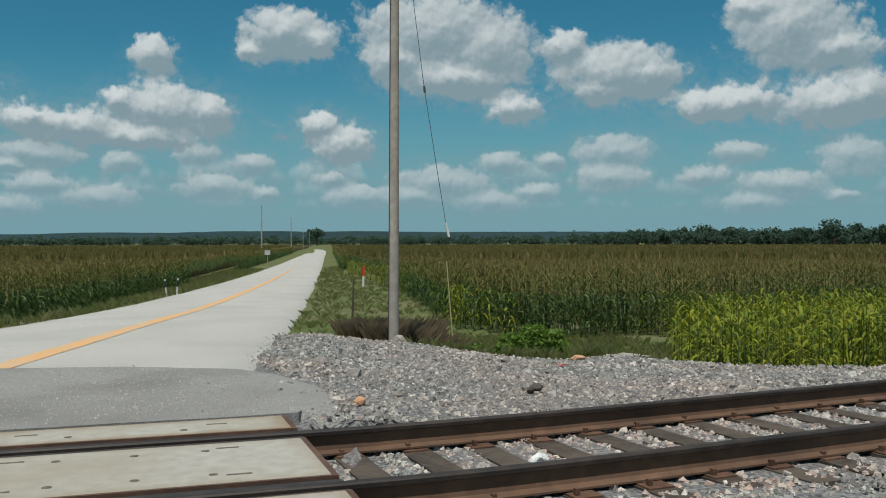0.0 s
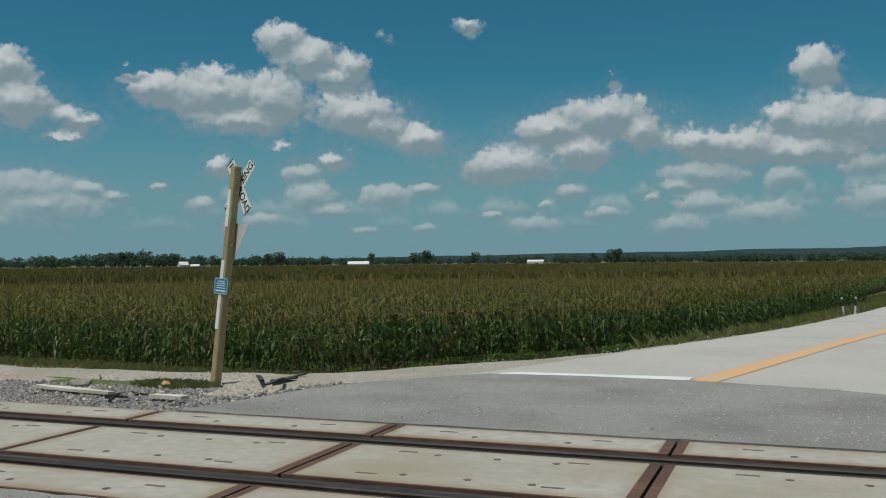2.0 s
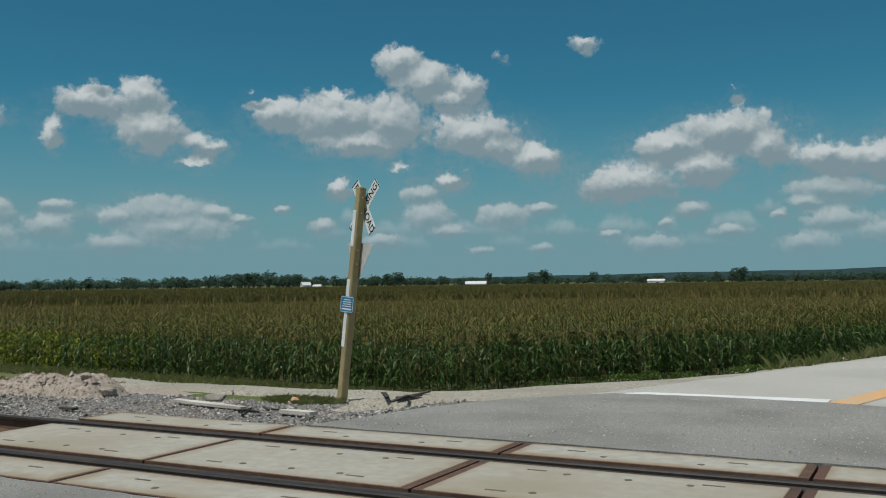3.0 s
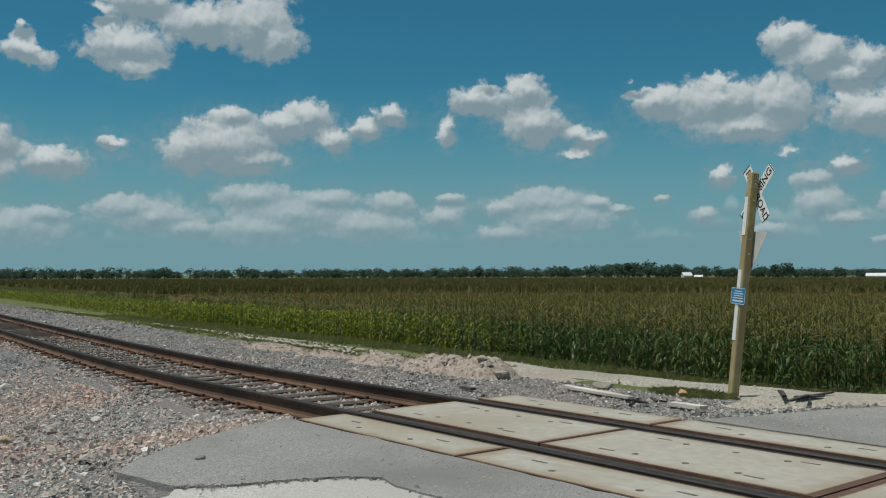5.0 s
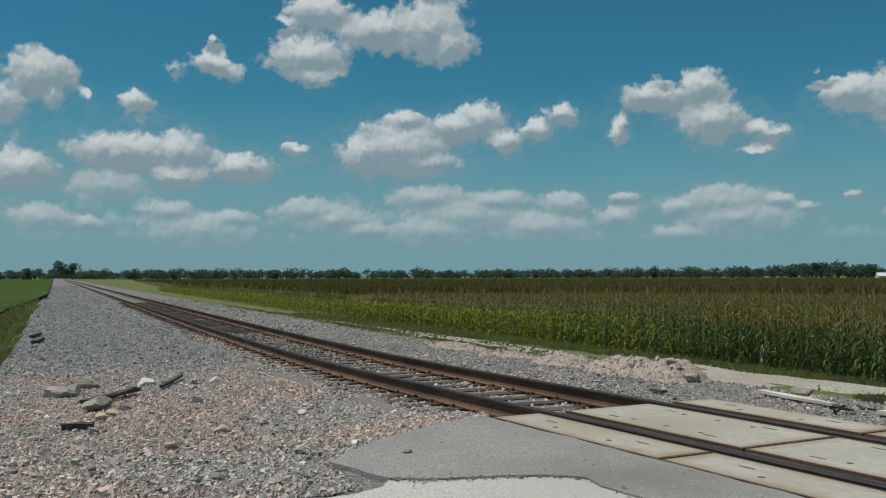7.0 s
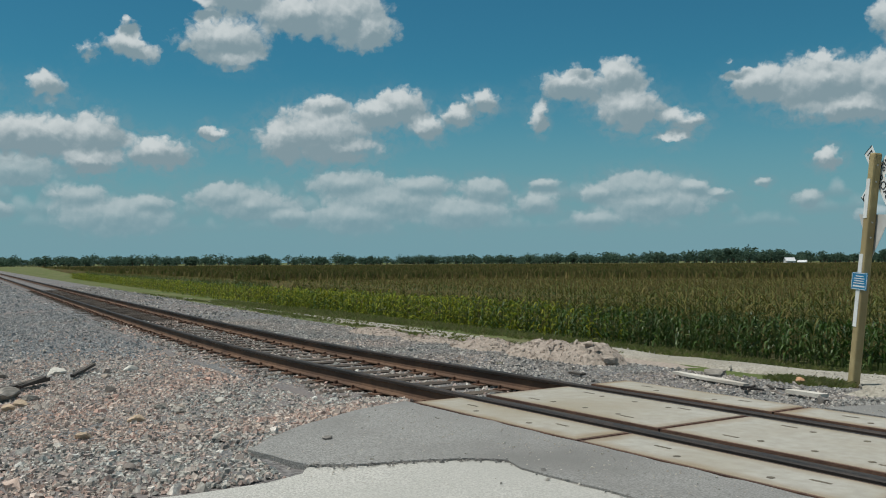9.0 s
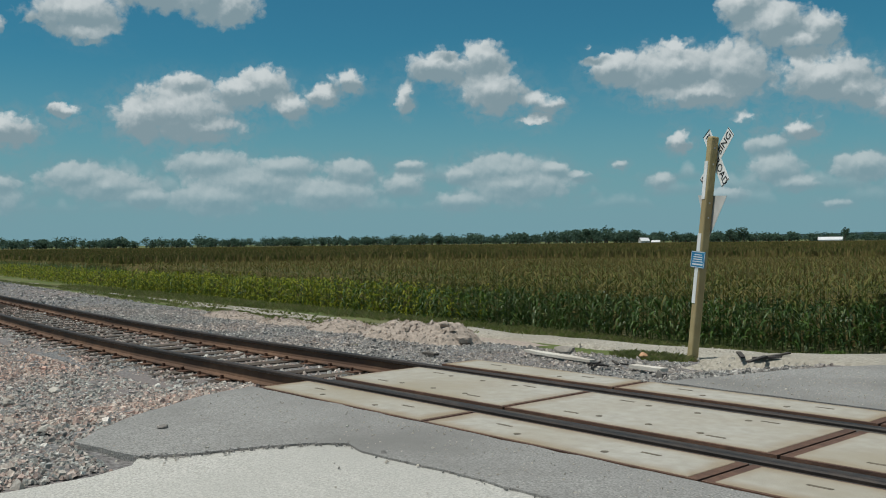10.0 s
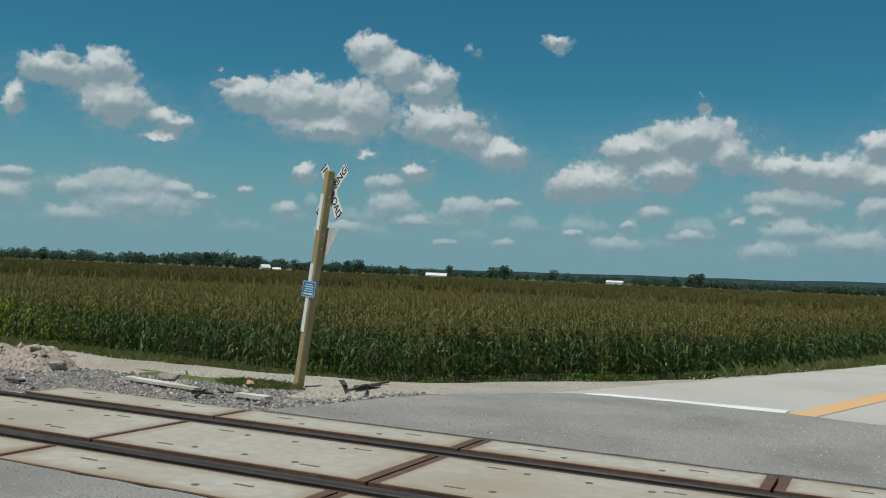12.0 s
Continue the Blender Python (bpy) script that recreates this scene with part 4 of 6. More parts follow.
def stone_template(flat_z=0.6):
    """A broken stone: a squat block with its top pulled about, open underneath where it lies bedded."""
    low = np.array([(-1, -1, -0.6), (1, -1, -0.6), (1, 1, -0.6), (-1, 1, -0.6)], float)
    low += rng.uniform(-0.28, 0.28, (4, 3))
    if rng.random() < 0.45:
        top = np.array([(-0.75, -0.7, 0.8), (0.75, -0.7, 0.8), (0.7, 0.75, 0.8), (-0.7, 0.7, 0.8)], float) + rng.uniform(-0.34, 0.34, (4, 3))
        f = [(4, 5, 6), (4, 6, 7), (0, 1, 5), (0, 5, 4), (1, 2, 6), (1, 6, 5), (2, 3, 7), (2, 7, 6), (3, 0, 4), (3, 4, 7)]
    else:
        top = np.array([(-0.55, 0, 0.85), (0.6, 0, 0.85)], float) + rng.uniform(-0.35, 0.35, (2, 3))
        f = [(0, 1, 5), (0, 5, 4), (2, 3, 4), (2, 4, 5), (1, 2, 5), (3, 0, 4)]
    c = np.concatenate([low, top]) * np.array([1.0, rng.uniform(0.6, 0.9), flat_z])
    t = rng.uniform(-0.35, 0.35)
    c = c @ np.array([[math.cos(t), 0, math.sin(t)], [0, 1, 0], [-math.sin(t), 0, math.cos(t)]])
    return c, f, [0] * len(f)


STONES = [stone_template(rng.uniform(0.5, 0.95)) for _ in range(24)]


def stones_over(n, x0, x1, y0, y1, keep, size, height=ballast_z, sink=0.35):
    out = []
    xs, ys = rng.uniform(x0, x1, n), rng.uniform(y0, y1, n)
    for x, y in zip(xs, ys):
        if not keep(x, y):
            continue
        s = size * math.exp(rng.normal(0, 0.34))
        out.append((x, y, height(x, y) + s * (0.55 - sink), rng.uniform(0, 6.28), s, 1.0, int(rng.integers(24))))
    return out


def v_of(x, y):
    return y - bend(x) - TRACK_Y


def by_tie(x):
    """Nearness to a tie, so that stones lie between them."""
    k = ((x + 60.0) / 0.52) % 1.0
    return min(k, 1 - k) * 0.52 < 0.13


pl = stones_over(78000, -20, -5.4, -1.6, 5.2, lambda x, y: x < near_edge(y) - 0.01 and rng.random() < ease(-20, -12.5, x) and v_of(x, y) < -1.35, 0.0135)
pl += stones_over(900, -26, -6, -1.5, 5.0, lambda x, y: x < near_edge(y) - 0.1 and -8 < v_of(x, y) < -1.4, 0.025, sink=0.3)
pl += stones_over(60, -22, -6, -0.5, 4.5, lambda x, y: x < near_edge(y) - 0.2 and -7 < v_of(x, y) < -1.6, 0.04, sink=0.25)
o = scatter("ballast_stones", STONES, pl, [M_STONE])
tagged(o, "loose grey and pink crushed ballast stones", "ballast", kind="stuff")
pl = stones_over(36000, -34, -12.5, -2.0, 7.0, lambda x, y: rng.random() > ease(-20, -12.5, x) and -8.0 < v_of(x, y) < -1.35 and v_of(x, y) > table(((-30, -5.6), (-23, -6.2), (-17, -7.8)), x), 0.017)
pl += stones_over(15000, -75, -34, 1.0, 12, lambda x, y: -5.6 < v_of(x, y) < -1.35, 0.027)
pl += stones_over(8000, -170, -75, 5.0, 22, lambda x, y: -5.6 < v_of(x, y) < -1.35, 0.045)
o = scatter("ballast_stones", STONES, pl, [M_STONE_FAR])
tagged(o, "loose slate-grey crushed ballast stones", "ballast", kind="stuff")
pl = stones_over(36000, -26, -5.2, 7.5, 11.6, lambda x, y: x < far_edge(y) - 0.02 and 1.35 < v_of(x, y) < 4.5, 0.0145)
pl += stones_over(9000, -70, -26, 8, 17, lambda x, y: 1.35 < v_of(x, y) < 4.5, 0.027)
pl += stones_over(39000, 1.65, 14, 7.6, 18.2, lambda x, y: x > max(1.80, road_x(y) + 2.82) and 1.3 < v_of(x, y) < bank_reach(x) - 0.1 + wob(x, 2), 0.016, sink=0.25)
pl += stones_over(900, 1.8, 13, 7.8, 17, lambda x, y: x > max(1.9, road_x(y) + 3.0) and 1.4 < v_of(x, y) < bank_reach(x) - 0.3, 0.030)
pl += stones_over(7000, 1.7, 9, 4.0, 5.2, lambda x, y: v_of(x, y) < -1.3 and x > 1.65, 0.015)
pl += stones_over(2600, 1.2, 4.5, 7.9, 16.5, lambda x, y: 0 < max(1.82, road_x(y) + 2.9) - x < 0.30 * rng.random() ** 1.5, 0.013, lambda x, y: road_z(y) - 0.004, sink=0.25)
o = scatter("ballast_stones", STONES, pl, [M_STONE_GREY])
tagged(o, "loose pale grey crushed ballast stones", "ballast", kind="stuff")
pl = stones_over(15000, -26, -8.35, 4.9, 9.5, lambda x, y: abs(v_of(x, y)) < 1.4 and (not by_tie(x) or (abs(v_of(x, y)) > 0.98 and rng.random() < 0.55)), 0.0165, sink=0.25)
pl += stones_over(14000, 1.62, 11, 4.9, 9.5, lambda x, y: abs(v_of(x, y)) < 1.4 and (not by_tie(x) or (abs(v_of(x, y)) > 0.98 and rng.random() < 0.55)), 0.0155, sink=0.25)
o = scatter("ballast_stones", STONES, pl, [M_STONE])
tagged(o, "crushed ballast stones filling the gaps between the ties", "ballast", kind="stuff")


# the stones nearest to the road, one by one
stone_meshes = []
for sv, sf, sm in STONES[:12]:
    me = bpy.data.meshes.new("stone")
    me.from_pydata([tuple(q) for q in sv], [], sf)
    me.materials.append(M_STONE_EACH)
    stone_meshes.append(me)
count = 0
while count < 300:
    x, y = rng.uniform(-9.2, -5.95), rng.uniform(0.2, 3.6)
    if x > near_edge(y) - 0.06:
        continue
    s = 0.018 * math.exp(rng.normal(0, 0.3))
    st = new("stone", stone_meshes[count % 12])
    st.matrix_basis = Matrix.LocRotScale((x, y, ballast_z(x, y) + 0.45 * s), Euler((rng.uniform(-0.4, 0.4), rng.uniform(-0.4, 0.4), rng.uniform(0, 6.28))), (s, s, s))
    st.parent = ballast
    count += 1

# rubble mound beside the far rail
def mound_h(x, y):
    h = 0.0
    for cx, cy, rx, ry, top in ((-11.7, 10.35, 0.60, 0.55, 0.32), (-12.75, 10.4, 1.1, 0.65, 0.29), (-14.75, 10.4, 0.95, 0.55, 0.20), (-17.0, 10.6, 1.1, 0.5, 0.10), (-19.4, 10.7, 1.3, 0.5, 0.15)):
        q = 1 - ((x - cx) / rx) ** 2 - ((y - cy) / ry) ** 2
        if q > 0:
            h = max(h, top * q ** 0.7)
    return ground_z(x, y) + h * (1 + 0.30 * noise.noise((x * 2.2, y * 2.2, 9)) + 0.26 * noise.noise((x * 5.5, y * 5.5, 2)) + 0.16 * noise.noise((x * 12, y * 12, 6))) + 0.02


mound_rows = [[(x, y, mound_h(x, y) - (0.1 if j in (0, 40) else 0)) for j, y in enumerate([9.4 + 0.055 * k for k in range(41)])] for x in [-10.4 - 0.08 * i for i in range(136)]]
mound = strip("rubble_mound", mound_rows, M_MOUND)
tagged(mound, "low heap of pinkish rubble and earth beside the ballast", "rubble heap")
pl = stones_over(8000, -20.9, -9.6, 9.4, 11.6, lambda x, y: mound_h(x, y) - ground_z(x, y) > 0.05, 0.0105, mound_h, 0.3)
pl += stones_over(420, -20.9, -9.6, 9.4, 11.6, lambda x, y: mound_h(x, y) - ground_z(x, y) > 0.05, 0.024, mound_h, 0.3)
tagged(scatter("rubble_stones", STONES, pl, [M_STONE_TAN]), "tan and pink broken stones over the rubble heap", "rubble", kind="stuff")
pl = stones_over(6000, -24, -3.0, 10.0, 18.5, lambda x, y: abs(y - lane_y(x)) < lane_w(x) * 1.1 and x < far_edge(y) - 0.05, 0.010, lambda x, y: ground_z(x, y) + 0.06)
pl += stones_over(4500, -6.5, 1.5, 8, 26, lambda x, y: far_edge(y) - (1.6 if y < 15 else 0.9) < x < far_edge(y) - 0.02, 0.009, lambda x, y: max(ground_z(x, y) + 0.06, -0.05 + road_z(y)))
pl += stones_over(6000, -5.4, 1.6, 7.85, 11.35, lambda x, y: far_edge(y) + 0.1 < x < table(((7.8, 1.6), (10, 1.6), (11.3, 0.3)), y), 0.0048, lambda x, y: 0.003)
pl += stones_over(2600, -8.0, 1.5, 2.3, 4.75, lambda x, y: near_edge(y) + 0.15 < x and (y > 3.9 or x < -5.8), 0.0045, lambda x, y: 0.005)
pl += stones_over(90, -6.2, -1, 1.0, 4.6, lambda x, y: x > near_edge(y), 0.006, lambda x, y: 0.004)
RIM = ((-6.18, 2.69), (-5.99, 2.94), (-5.86, 3.38), (-5.68, 3.75), (-5.5, 3.90), (-4.85, 3.87), (-4.3, 3.91), (-2.5, 3.86), (0.5, 3.8))
rim = []
for (x0, y0), (x1, y1) in zip(RIM, RIM[1:]):
    n = int(math.hypot(x1 - x0, y1 - y0) * (230 if x1 < -5.4 else 45))
    for k in range(n):
        f = rng.random()
        rim.append((x0 + (x1 - x0) * f + rng.normal(0, 0.03), y0 + (y1 - y0) * f + rng.normal(0, 0.03), 0.004, rng.uniform(0, 6.28), 0.006 * math.exp(rng.normal(0, 0.4)), 1.0, int(rng.integers(24))))
tagged(scatter("crumbled_asphalt", STONES, rim, [M_CRUMB]), "dark crumbled asphalt along the broken edge of the apron", "asphalt rubble", kind="stuff")
pl += stones_over(1500, -62, -15, 9, 17, lambda x, y: 4.3 < v_of(x, y) < 5.3 and noise.noise((x * 0.5, y * 0.5, 3)) > -0.05, 0.034, ground_z, 0.3)
tagged(scatter("loose_gravel", STONES, pl, [M_CHIP]), "loose pale gravel strewn over the lane", "gravel", kind="stuff")


# ---------------------------------------------------------------- corn
def leaf_strip(base, turn, length, width, rise, droop, segs, twist=0.0):
    """An arching blade as a strip of triangles."""
    v, f = [], []
    d = np.array([math.cos(turn), math.sin(turn)])
    n = np.array([-d[1], d[0]])
    for i in range(segs + 1):
        s = i / segs
        r = length * s * (1 - 0.18 * s)
        z = base[2] + length * (rise * s - droop * s * s)
        w = width * (0.75 + 0.6 * s) * (1 - s ** 2.2) if i < segs else 0.0
        a = twist * s
        c = np.array([base[0], base[1]]) + d * r
        if i < segs:
            v.append((c[0] + n[0] * w * math.cos(a), c[1] + n[1] * w * math.cos(a), z + w * math.sin(a) + 0.25 * w))
            v.append((c[0] - n[0] * w * math.cos(a), c[1] - n[1] * w * math.cos(a), z - w * math.sin(a) + 0.25 * w))
        else:
            v.append((c[0], c[1], z))
    for i in range(segs - 1):
        k = 2 * i
        f += [(k, k + 1, k + 3), (k, k + 3, k + 2)]
    k = 2 * (segs - 1)
    f.append((k, k + 1, k + 2))
    return v, f


def corn_template(height, n_leaves, segs, low, tassel=True, leaf_m=0, top_m=1, slim=1.0):
    v, f, m = [], [], []

    def add(av, af, mi):
        o = len(v)
        v.extend(av)
        f.extend([tuple(i + o for i in t) for t in af])
        m.extend([mi] * len(af))

    st = height * 0.9
    ring = [(0.014 * math.cos(a), 0.014 * math.sin(a)) for a in (0, 2.1, 4.2)]
    z0 = low * height if low > 0.3 else 0
    add([(x, y, z0) for x, y in ring] + [(x * 0.4, y * 0.4, st) for x, y in ring], [(0, 1, 4), (0, 4, 3), (1, 2, 5), (1, 5, 4), (2, 0, 3), (2, 3, 5)], 3)
    t0 = rng.uniform(0, 6.28)
    for i in range(n_leaves):
        k = (i + 0.5) / n_leaves
        h = height * (low + (0.90 - low) * k)
        ln = height * (0.285 - 0.20 * abs(k - 0.5) ** 1.5) * rng.uniform(0.75, 1.15)
        av, af = leaf_strip((0, 0, h), t0 + math.pi * i + rng.normal(0, 0.5), ln, slim * (0.72 if k > 0.62 and tassel else 1.0) * rng.uniform(0.026, 0.040), rng.uniform(0.85, 1.55), rng.uniform(0.85, 1.75), segs, rng.uniform(-1.0, 1.0))
        add(av, af, top_m if k > 0.62 and tassel else leaf_m)
    if tassel:
        for i in range(6):
            a, b = rng.uniform(0, 6.28), rng.uniform(0.0, 0.11)
            x, y = b * math.cos(a), b * math.sin(a)
            zt = height * rng.uniform(0.95, 1.03)
            px, py = 0.008 * math.sin(a), -0.008 * math.cos(a)
            add([(px, py, st * 0.98), (-px, -py, st * 0.98), (x, y, zt)], [(0, 1, 2)], 2)
    return v, f, m


FULL = [corn_template(2.05, 14, 3, 0.06) for _ in range(10)]
LITE = [corn_template(2.05, 7, 2, 0.50, slim=0.72) for _ in range(8)]
YOUNG = [corn_template(1.5, 9, 4, 0.06, tassel=False, leaf_m=4, top_m=4) for _ in range(6)]
CORN = FULL + LITE + YOUNG
CORN_MATS = [M_CORN, M_CORNTOP, M_TASSEL, M_STALK, M_YOUNG]


def left_front(x):
    return table(((-900, 150), (-159, 33.5), (-65, 22.8), (-45, 21.6), (-12, 21.6), (-5, 21.6)), x)


def left_side(y):
    return table(((21, -11.6), (23, -10.4), (26, -8.6), (30, -5.2), (34, -2.9), (60, 3.6), (1500, 285.8)), y)


def right_side(y):
    return 6.9 + (y - 11.6) * ROAD_K - 3.0 * ease(45, 90, y)


def right_front(x):
    return table(((9.0, 32), (10.4, 30.0), (11.3, 27.5), (12.5, 25.6), (16, 25.0), (30, 26.0), (60, 29.5), (400, 75)), x)


def corn_places(side):
    out = []
    row = 0
    y = 19.0
    while y < 96:
        deep = y > 60
        x0, x1 = (-190, 22) if side == "left" else (6, 62)
        step = 0.19
        x = x0 + rng.uniform(0, step)
        while x < x1:
            if side == "left":
                edge = min(y - left_front(x), (left_side(y) - x) * 0.95)
            else:
                edge = min(y - right_front(x), (x - right_side(y)) * 0.95)
            r = math.hypot(x, y)
            full = edge < 3.2 and r < 62
            if edge > 0 and (r < 88 or (side == "left" and edge < 9 and x < -50)):
                pale = side == "left" and x < -23 and edge < 2.6 and rng.random() < min(0.95, (-22 - x) / 10)
                pale = pale or (side == "right" and (x > 15 or 9.6 < x < 11.8) and edge < 1.1 and rng.random() < 0.75)
                kind = 18 + int(rng.integers(6)) if pale else (int(rng.integers(10)) if full else 10 + int(rng.integers(8)))
                tall = 1 + 0.05 * noise.noise((x * 0.25, y * 0.25, 3)) + rng.normal(0, 0.035)
                out.append((x + rng.normal(0, 0.03), y + rng.normal(0, 0.05), field_z(x, y) - 0.02, rng.uniform(0, 6.28), tall * (1.04 if pale and side == "left" else 1.0), 1.0, kind))
            x += (step if full else step * (1.75 if r < 50 else (2.4 if r < 90 else 3.2))) * rng.uniform(0.8, 1.2)
        y += 0.76
    while y < 260:
        for k in range(7):
            x = (left_side(y) - 0.2 - 0.36 * k) if side == "left" else (right_side(y) + 0.2 + 0.36 * k)
            out.append((x + rng.normal(0, 0.08), y + rng.normal(0, 0.1), field_z(x, y) - 0.02, rng.uniform(0, 6.28), 1 + rng.normal(0, 0.05), 1.0, (0 if k < 2 else 10) + int(rng.integers(8))))
        y += 0.4 + y * 0.0015
    return out


o = scatter("corn_crop", CORN, corn_places("left"), CORN_MATS)
tagged(o, "tall dense corn plants in tassel, dark green leaves and brown tops", "corn", kind="stuff")
o = scatter("corn_crop", CORN, corn_places("right"), CORN_MATS)
tagged(o, "tall dense corn plants in tassel beyond the road ditch", "corn", kind="stuff")
pl = []
for i in range(3800):
    x, y = rng.uniform(9.0, 38), rng.uniform(13.0, 27.5)
    lo = TRACK_Y + bend(x) + bank_reach(x) + 1.3
    if lo < y < right_front(x) + 0.3 and x > 0.655 * y + rng.normal(0, 0.35):
        pl.append((x, y, max(ground_z(x, y), -1.55) - 0.02, rng.uniform(0, 6.28), rng.uniform(0.75, 1.02), 1.0, 18 + int(rng.integers(6))))
tagged(scatter("young_corn", CORN, pl, CORN_MATS), "shorter yellow-green corn without tassels along the bank", "corn", kind="stuff")


def canopy(name, y0, y1, edge_a, edge_b, label):
    """The closed top of the crop, where single plants can no longer be told apart."""
    rows, y = [], y0
    while y < y1:
        a, b = edge_a(y), edge_b(y)
        row = []
        nx = 74
        for j in range(nx + 1):
            x = a + 0.15 * min(j, 2) if j < 3 else (b - 0.15 * (nx - j) if j > nx - 3 else a + (b - a) * (j - 2) / (nx - 4))
            r = math.hypot(x, y)
            h = table(((25, 1.35), (60, 1.55), (90, 1.98), (2000, 2.0)), r) + 0.10 * noise.noise((x * 0.5, y * 0.5, 1))
            if j in (0, nx):
                h = 0.0
            row.append((x, y, field_z(x, y) + h))
        rows.append(row)
        y += 0.8 if y < 60 else y * 0.02
    rows.insert(0, [(x, y - 0.3, field_z(x, y)) for x, y, z in rows[0]])
    return tagged(strip(name, rows, M_CANOPY), label, "corn", kind="stuff")


FAR_TOPS = []
for _ in range(6):
    v, f, m = [], [], []
    for i in range(4):
        a, w = rng.uniform(0, 6.28), rng.uniform(0.10, 0.20)
        cx, cy = rng.uniform(-0.3, 0.3), rng.uniform(-0.3, 0.3)
        dx, dy, o = w * math.cos(a), w * math.sin(a), len(v)
        v += [(cx - dx, cy - dy, -0.15), (cx + dx, cy + dy, -0.15), (cx + rng.uniform(-0.1, 0.1), cy + rng.uniform(-0.1, 0.1), rng.uniform(0.15, 0.36))]
        f.append((o, o + 1, o + 2))
        m.append(int(rng.random() < 0.5))
    FAR_TOPS.append((v, f, m))


def far_tops(n, a0, a1, inside):
    """Single tops standing out of the closed crop further off, thinning with distance."""
    out = []
    for r, a in zip(66 * np.exp(rng.random(n) * 2.3), rng.uniform(a0, a1, n)):
        x, y = -math.sin(radians(a)) * r, math.cos(radians(a)) * r
        if inside(x, y):
            out.append((x, y, field_z(x, y) + 1.93, rng.uniform(0, 6.28), 0.7 + r / 220, 1.0 / (0.7 + r / 330), int(rng.integers(6))))
    return out


tops = far_tops(56000, -12, 84, lambda x, y: y > left_front(x) + 3 and x < left_side(y) - 1.5)
tops += far_tops(17000, -46, -11, lambda x, y: y > right_front(x) + 3 and x > right_side(y) + 1.5)
tagged(scatter("corn_tops", FAR_TOPS, tops, [M_CORNTOP, M_TASSEL]), "brown tassels and olive leaf tops over the distant corn", "corn", kind="stuff")


def left_limit(y):
    """Leftmost point of the crop for a given depth."""
    return table(((23, -60), (24.5, -75), (35, -165), (152, -900), (160, -1700)), y)


canopy("corn_canopy", 25.2, 1150, lambda y: left_limit(y - 3.8), lambda y: left_side(y) - (2.6 if y < 200 else 0.6), "brown-topped corn crop stretching to the far trees")
canopy("corn_canopy", 31.0, 1150, lambda y: right_side(y) + (2.6 if y < 200 else 0.6), lambda y: table(((24, 26), (27, 55), (80, 380), (300, 1400)), y - 2), "brown-topped corn crop stretching to the wooded hills")


# ---------------------------------------------------------------- grass and weeds
def tuft(n, h, spread_r, wide=0.006, mi=0, lean=0.4):
    v, f = [], []
    for i in range(n):
        a, b = rng.uniform(0, 6.28), rng.uniform(0, spread_r)
        x, y = b * math.cos(a), b * math.sin(a)
        t, hh = rng.uniform(0, 6.28), h * rng.uniform(0.6, 1.1)
        dx, dy = math.cos(t) * wide, math.sin(t) * wide
        lx, ly = math.cos(a) * hh * lean, math.sin(a) * hh * lean
        o = len(v)
        v += [(x - dx, y - dy, -0.02), (x + dx, y + dy, -0.02), (x + lx * 0.35 + dx * 0.7, y + ly * 0.35 + dy * 0.7, hh * 0.6), (x + lx, y + ly, hh)]
        f += [(o, o + 1, o + 2), (o, o + 2, o + 3)]
    return v, f, [mi] * len(f)


def bushy(n, r, h, leaf, mi=0):
    v, f = [], []
    for i in range(n):
        a, b, z = rng.uniform(0, 6.28), r * math.sqrt(rng.random()), h * rng.random()
        b *= 1 - 0.55 * (z / h) ** 2
        c = np.array((b * math.cos(a), b * math.sin(a), z))
        p, q = rng.normal(0, 1, 3), rng.normal(0, 1, 3)
        p /= np.linalg.norm(p)
        q -= p * (p @ q)
        q /= np.linalg.norm(q)
        o = len(v)
        v += [tuple(c - p * leaf), tuple(c + q * leaf * 0.5), tuple(c + p * leaf), tuple(c - q * leaf * 0.5)]
        f += [(o, o + 1, o + 2), (o, o + 2, o + 3)]
    return v, f, [mi] * len(f)


TUFTS = [tuft(9, 0.13, 0.09, 0.007, 0, 1.1) for _ in range(5)] + [tuft(9, 0.28, 0.10, 0.009, 0, 0.8) for _ in range(5)]


def grass_over(n, x0, x1, y0, y1, keep, tall=False, scale=1.0):
    out = []
    for x, y in zip(rng.uniform(x0, x1, n), rng.uniform(y0, y1, n)):
        w = keep(x, y)
        if w and rng.random() < w:
            out.append((x, y, ground_z(x, y) + 0.02, rng.uniform(0, 6.28), scale * rng.uniform(0.6, 1.3), 1.0, int(rng.integers(5)) + (5 if tall else 0)))
    return out


def patchy(x, y):
    return ease(-0.15, 0.25, noise.noise((x * 0.45, y * 0.45, 8)))


pl = grass_over(9000, -60, -8, 18.8, 22.0, lambda x, y: 0.4 if left_front(x) - 2.4 < y < left_front(x) + 0.3 and abs(y - lane_y(x)) > lane_w(x) * 0.9 else 0)
pl += grass_over(5000, -60, -12, 11, 18, lambda x, y: patchy(x, y) if 4.9 < v_of(x, y) and y < lane_y(x) - lane_w(x) * 0.8 else 0, False, 0.6)
pl += grass_over(3500, -60, -12, 14, 21, lambda x, y: 0.8 if abs(y - lane_y(x)) < 0.35 and x < -18 else 0)
pl += grass_over(1500, -9.4, -7.5, 10.5, 11.6, lambda x, y: 1 - ((x + 8.12) / 0.58) ** 2 - ((y - 11.0) / 0.34) ** 2 > 0, False, 0.62)
pl += grass_over(9000, -3, 22, 13, 100, lambda x, y: 0.9 if road_x(y) - 6.6 < x < road_x(y) - 3.1 - 0.8 * ease(20, 12, y) and y > 16.5 else 0, True)
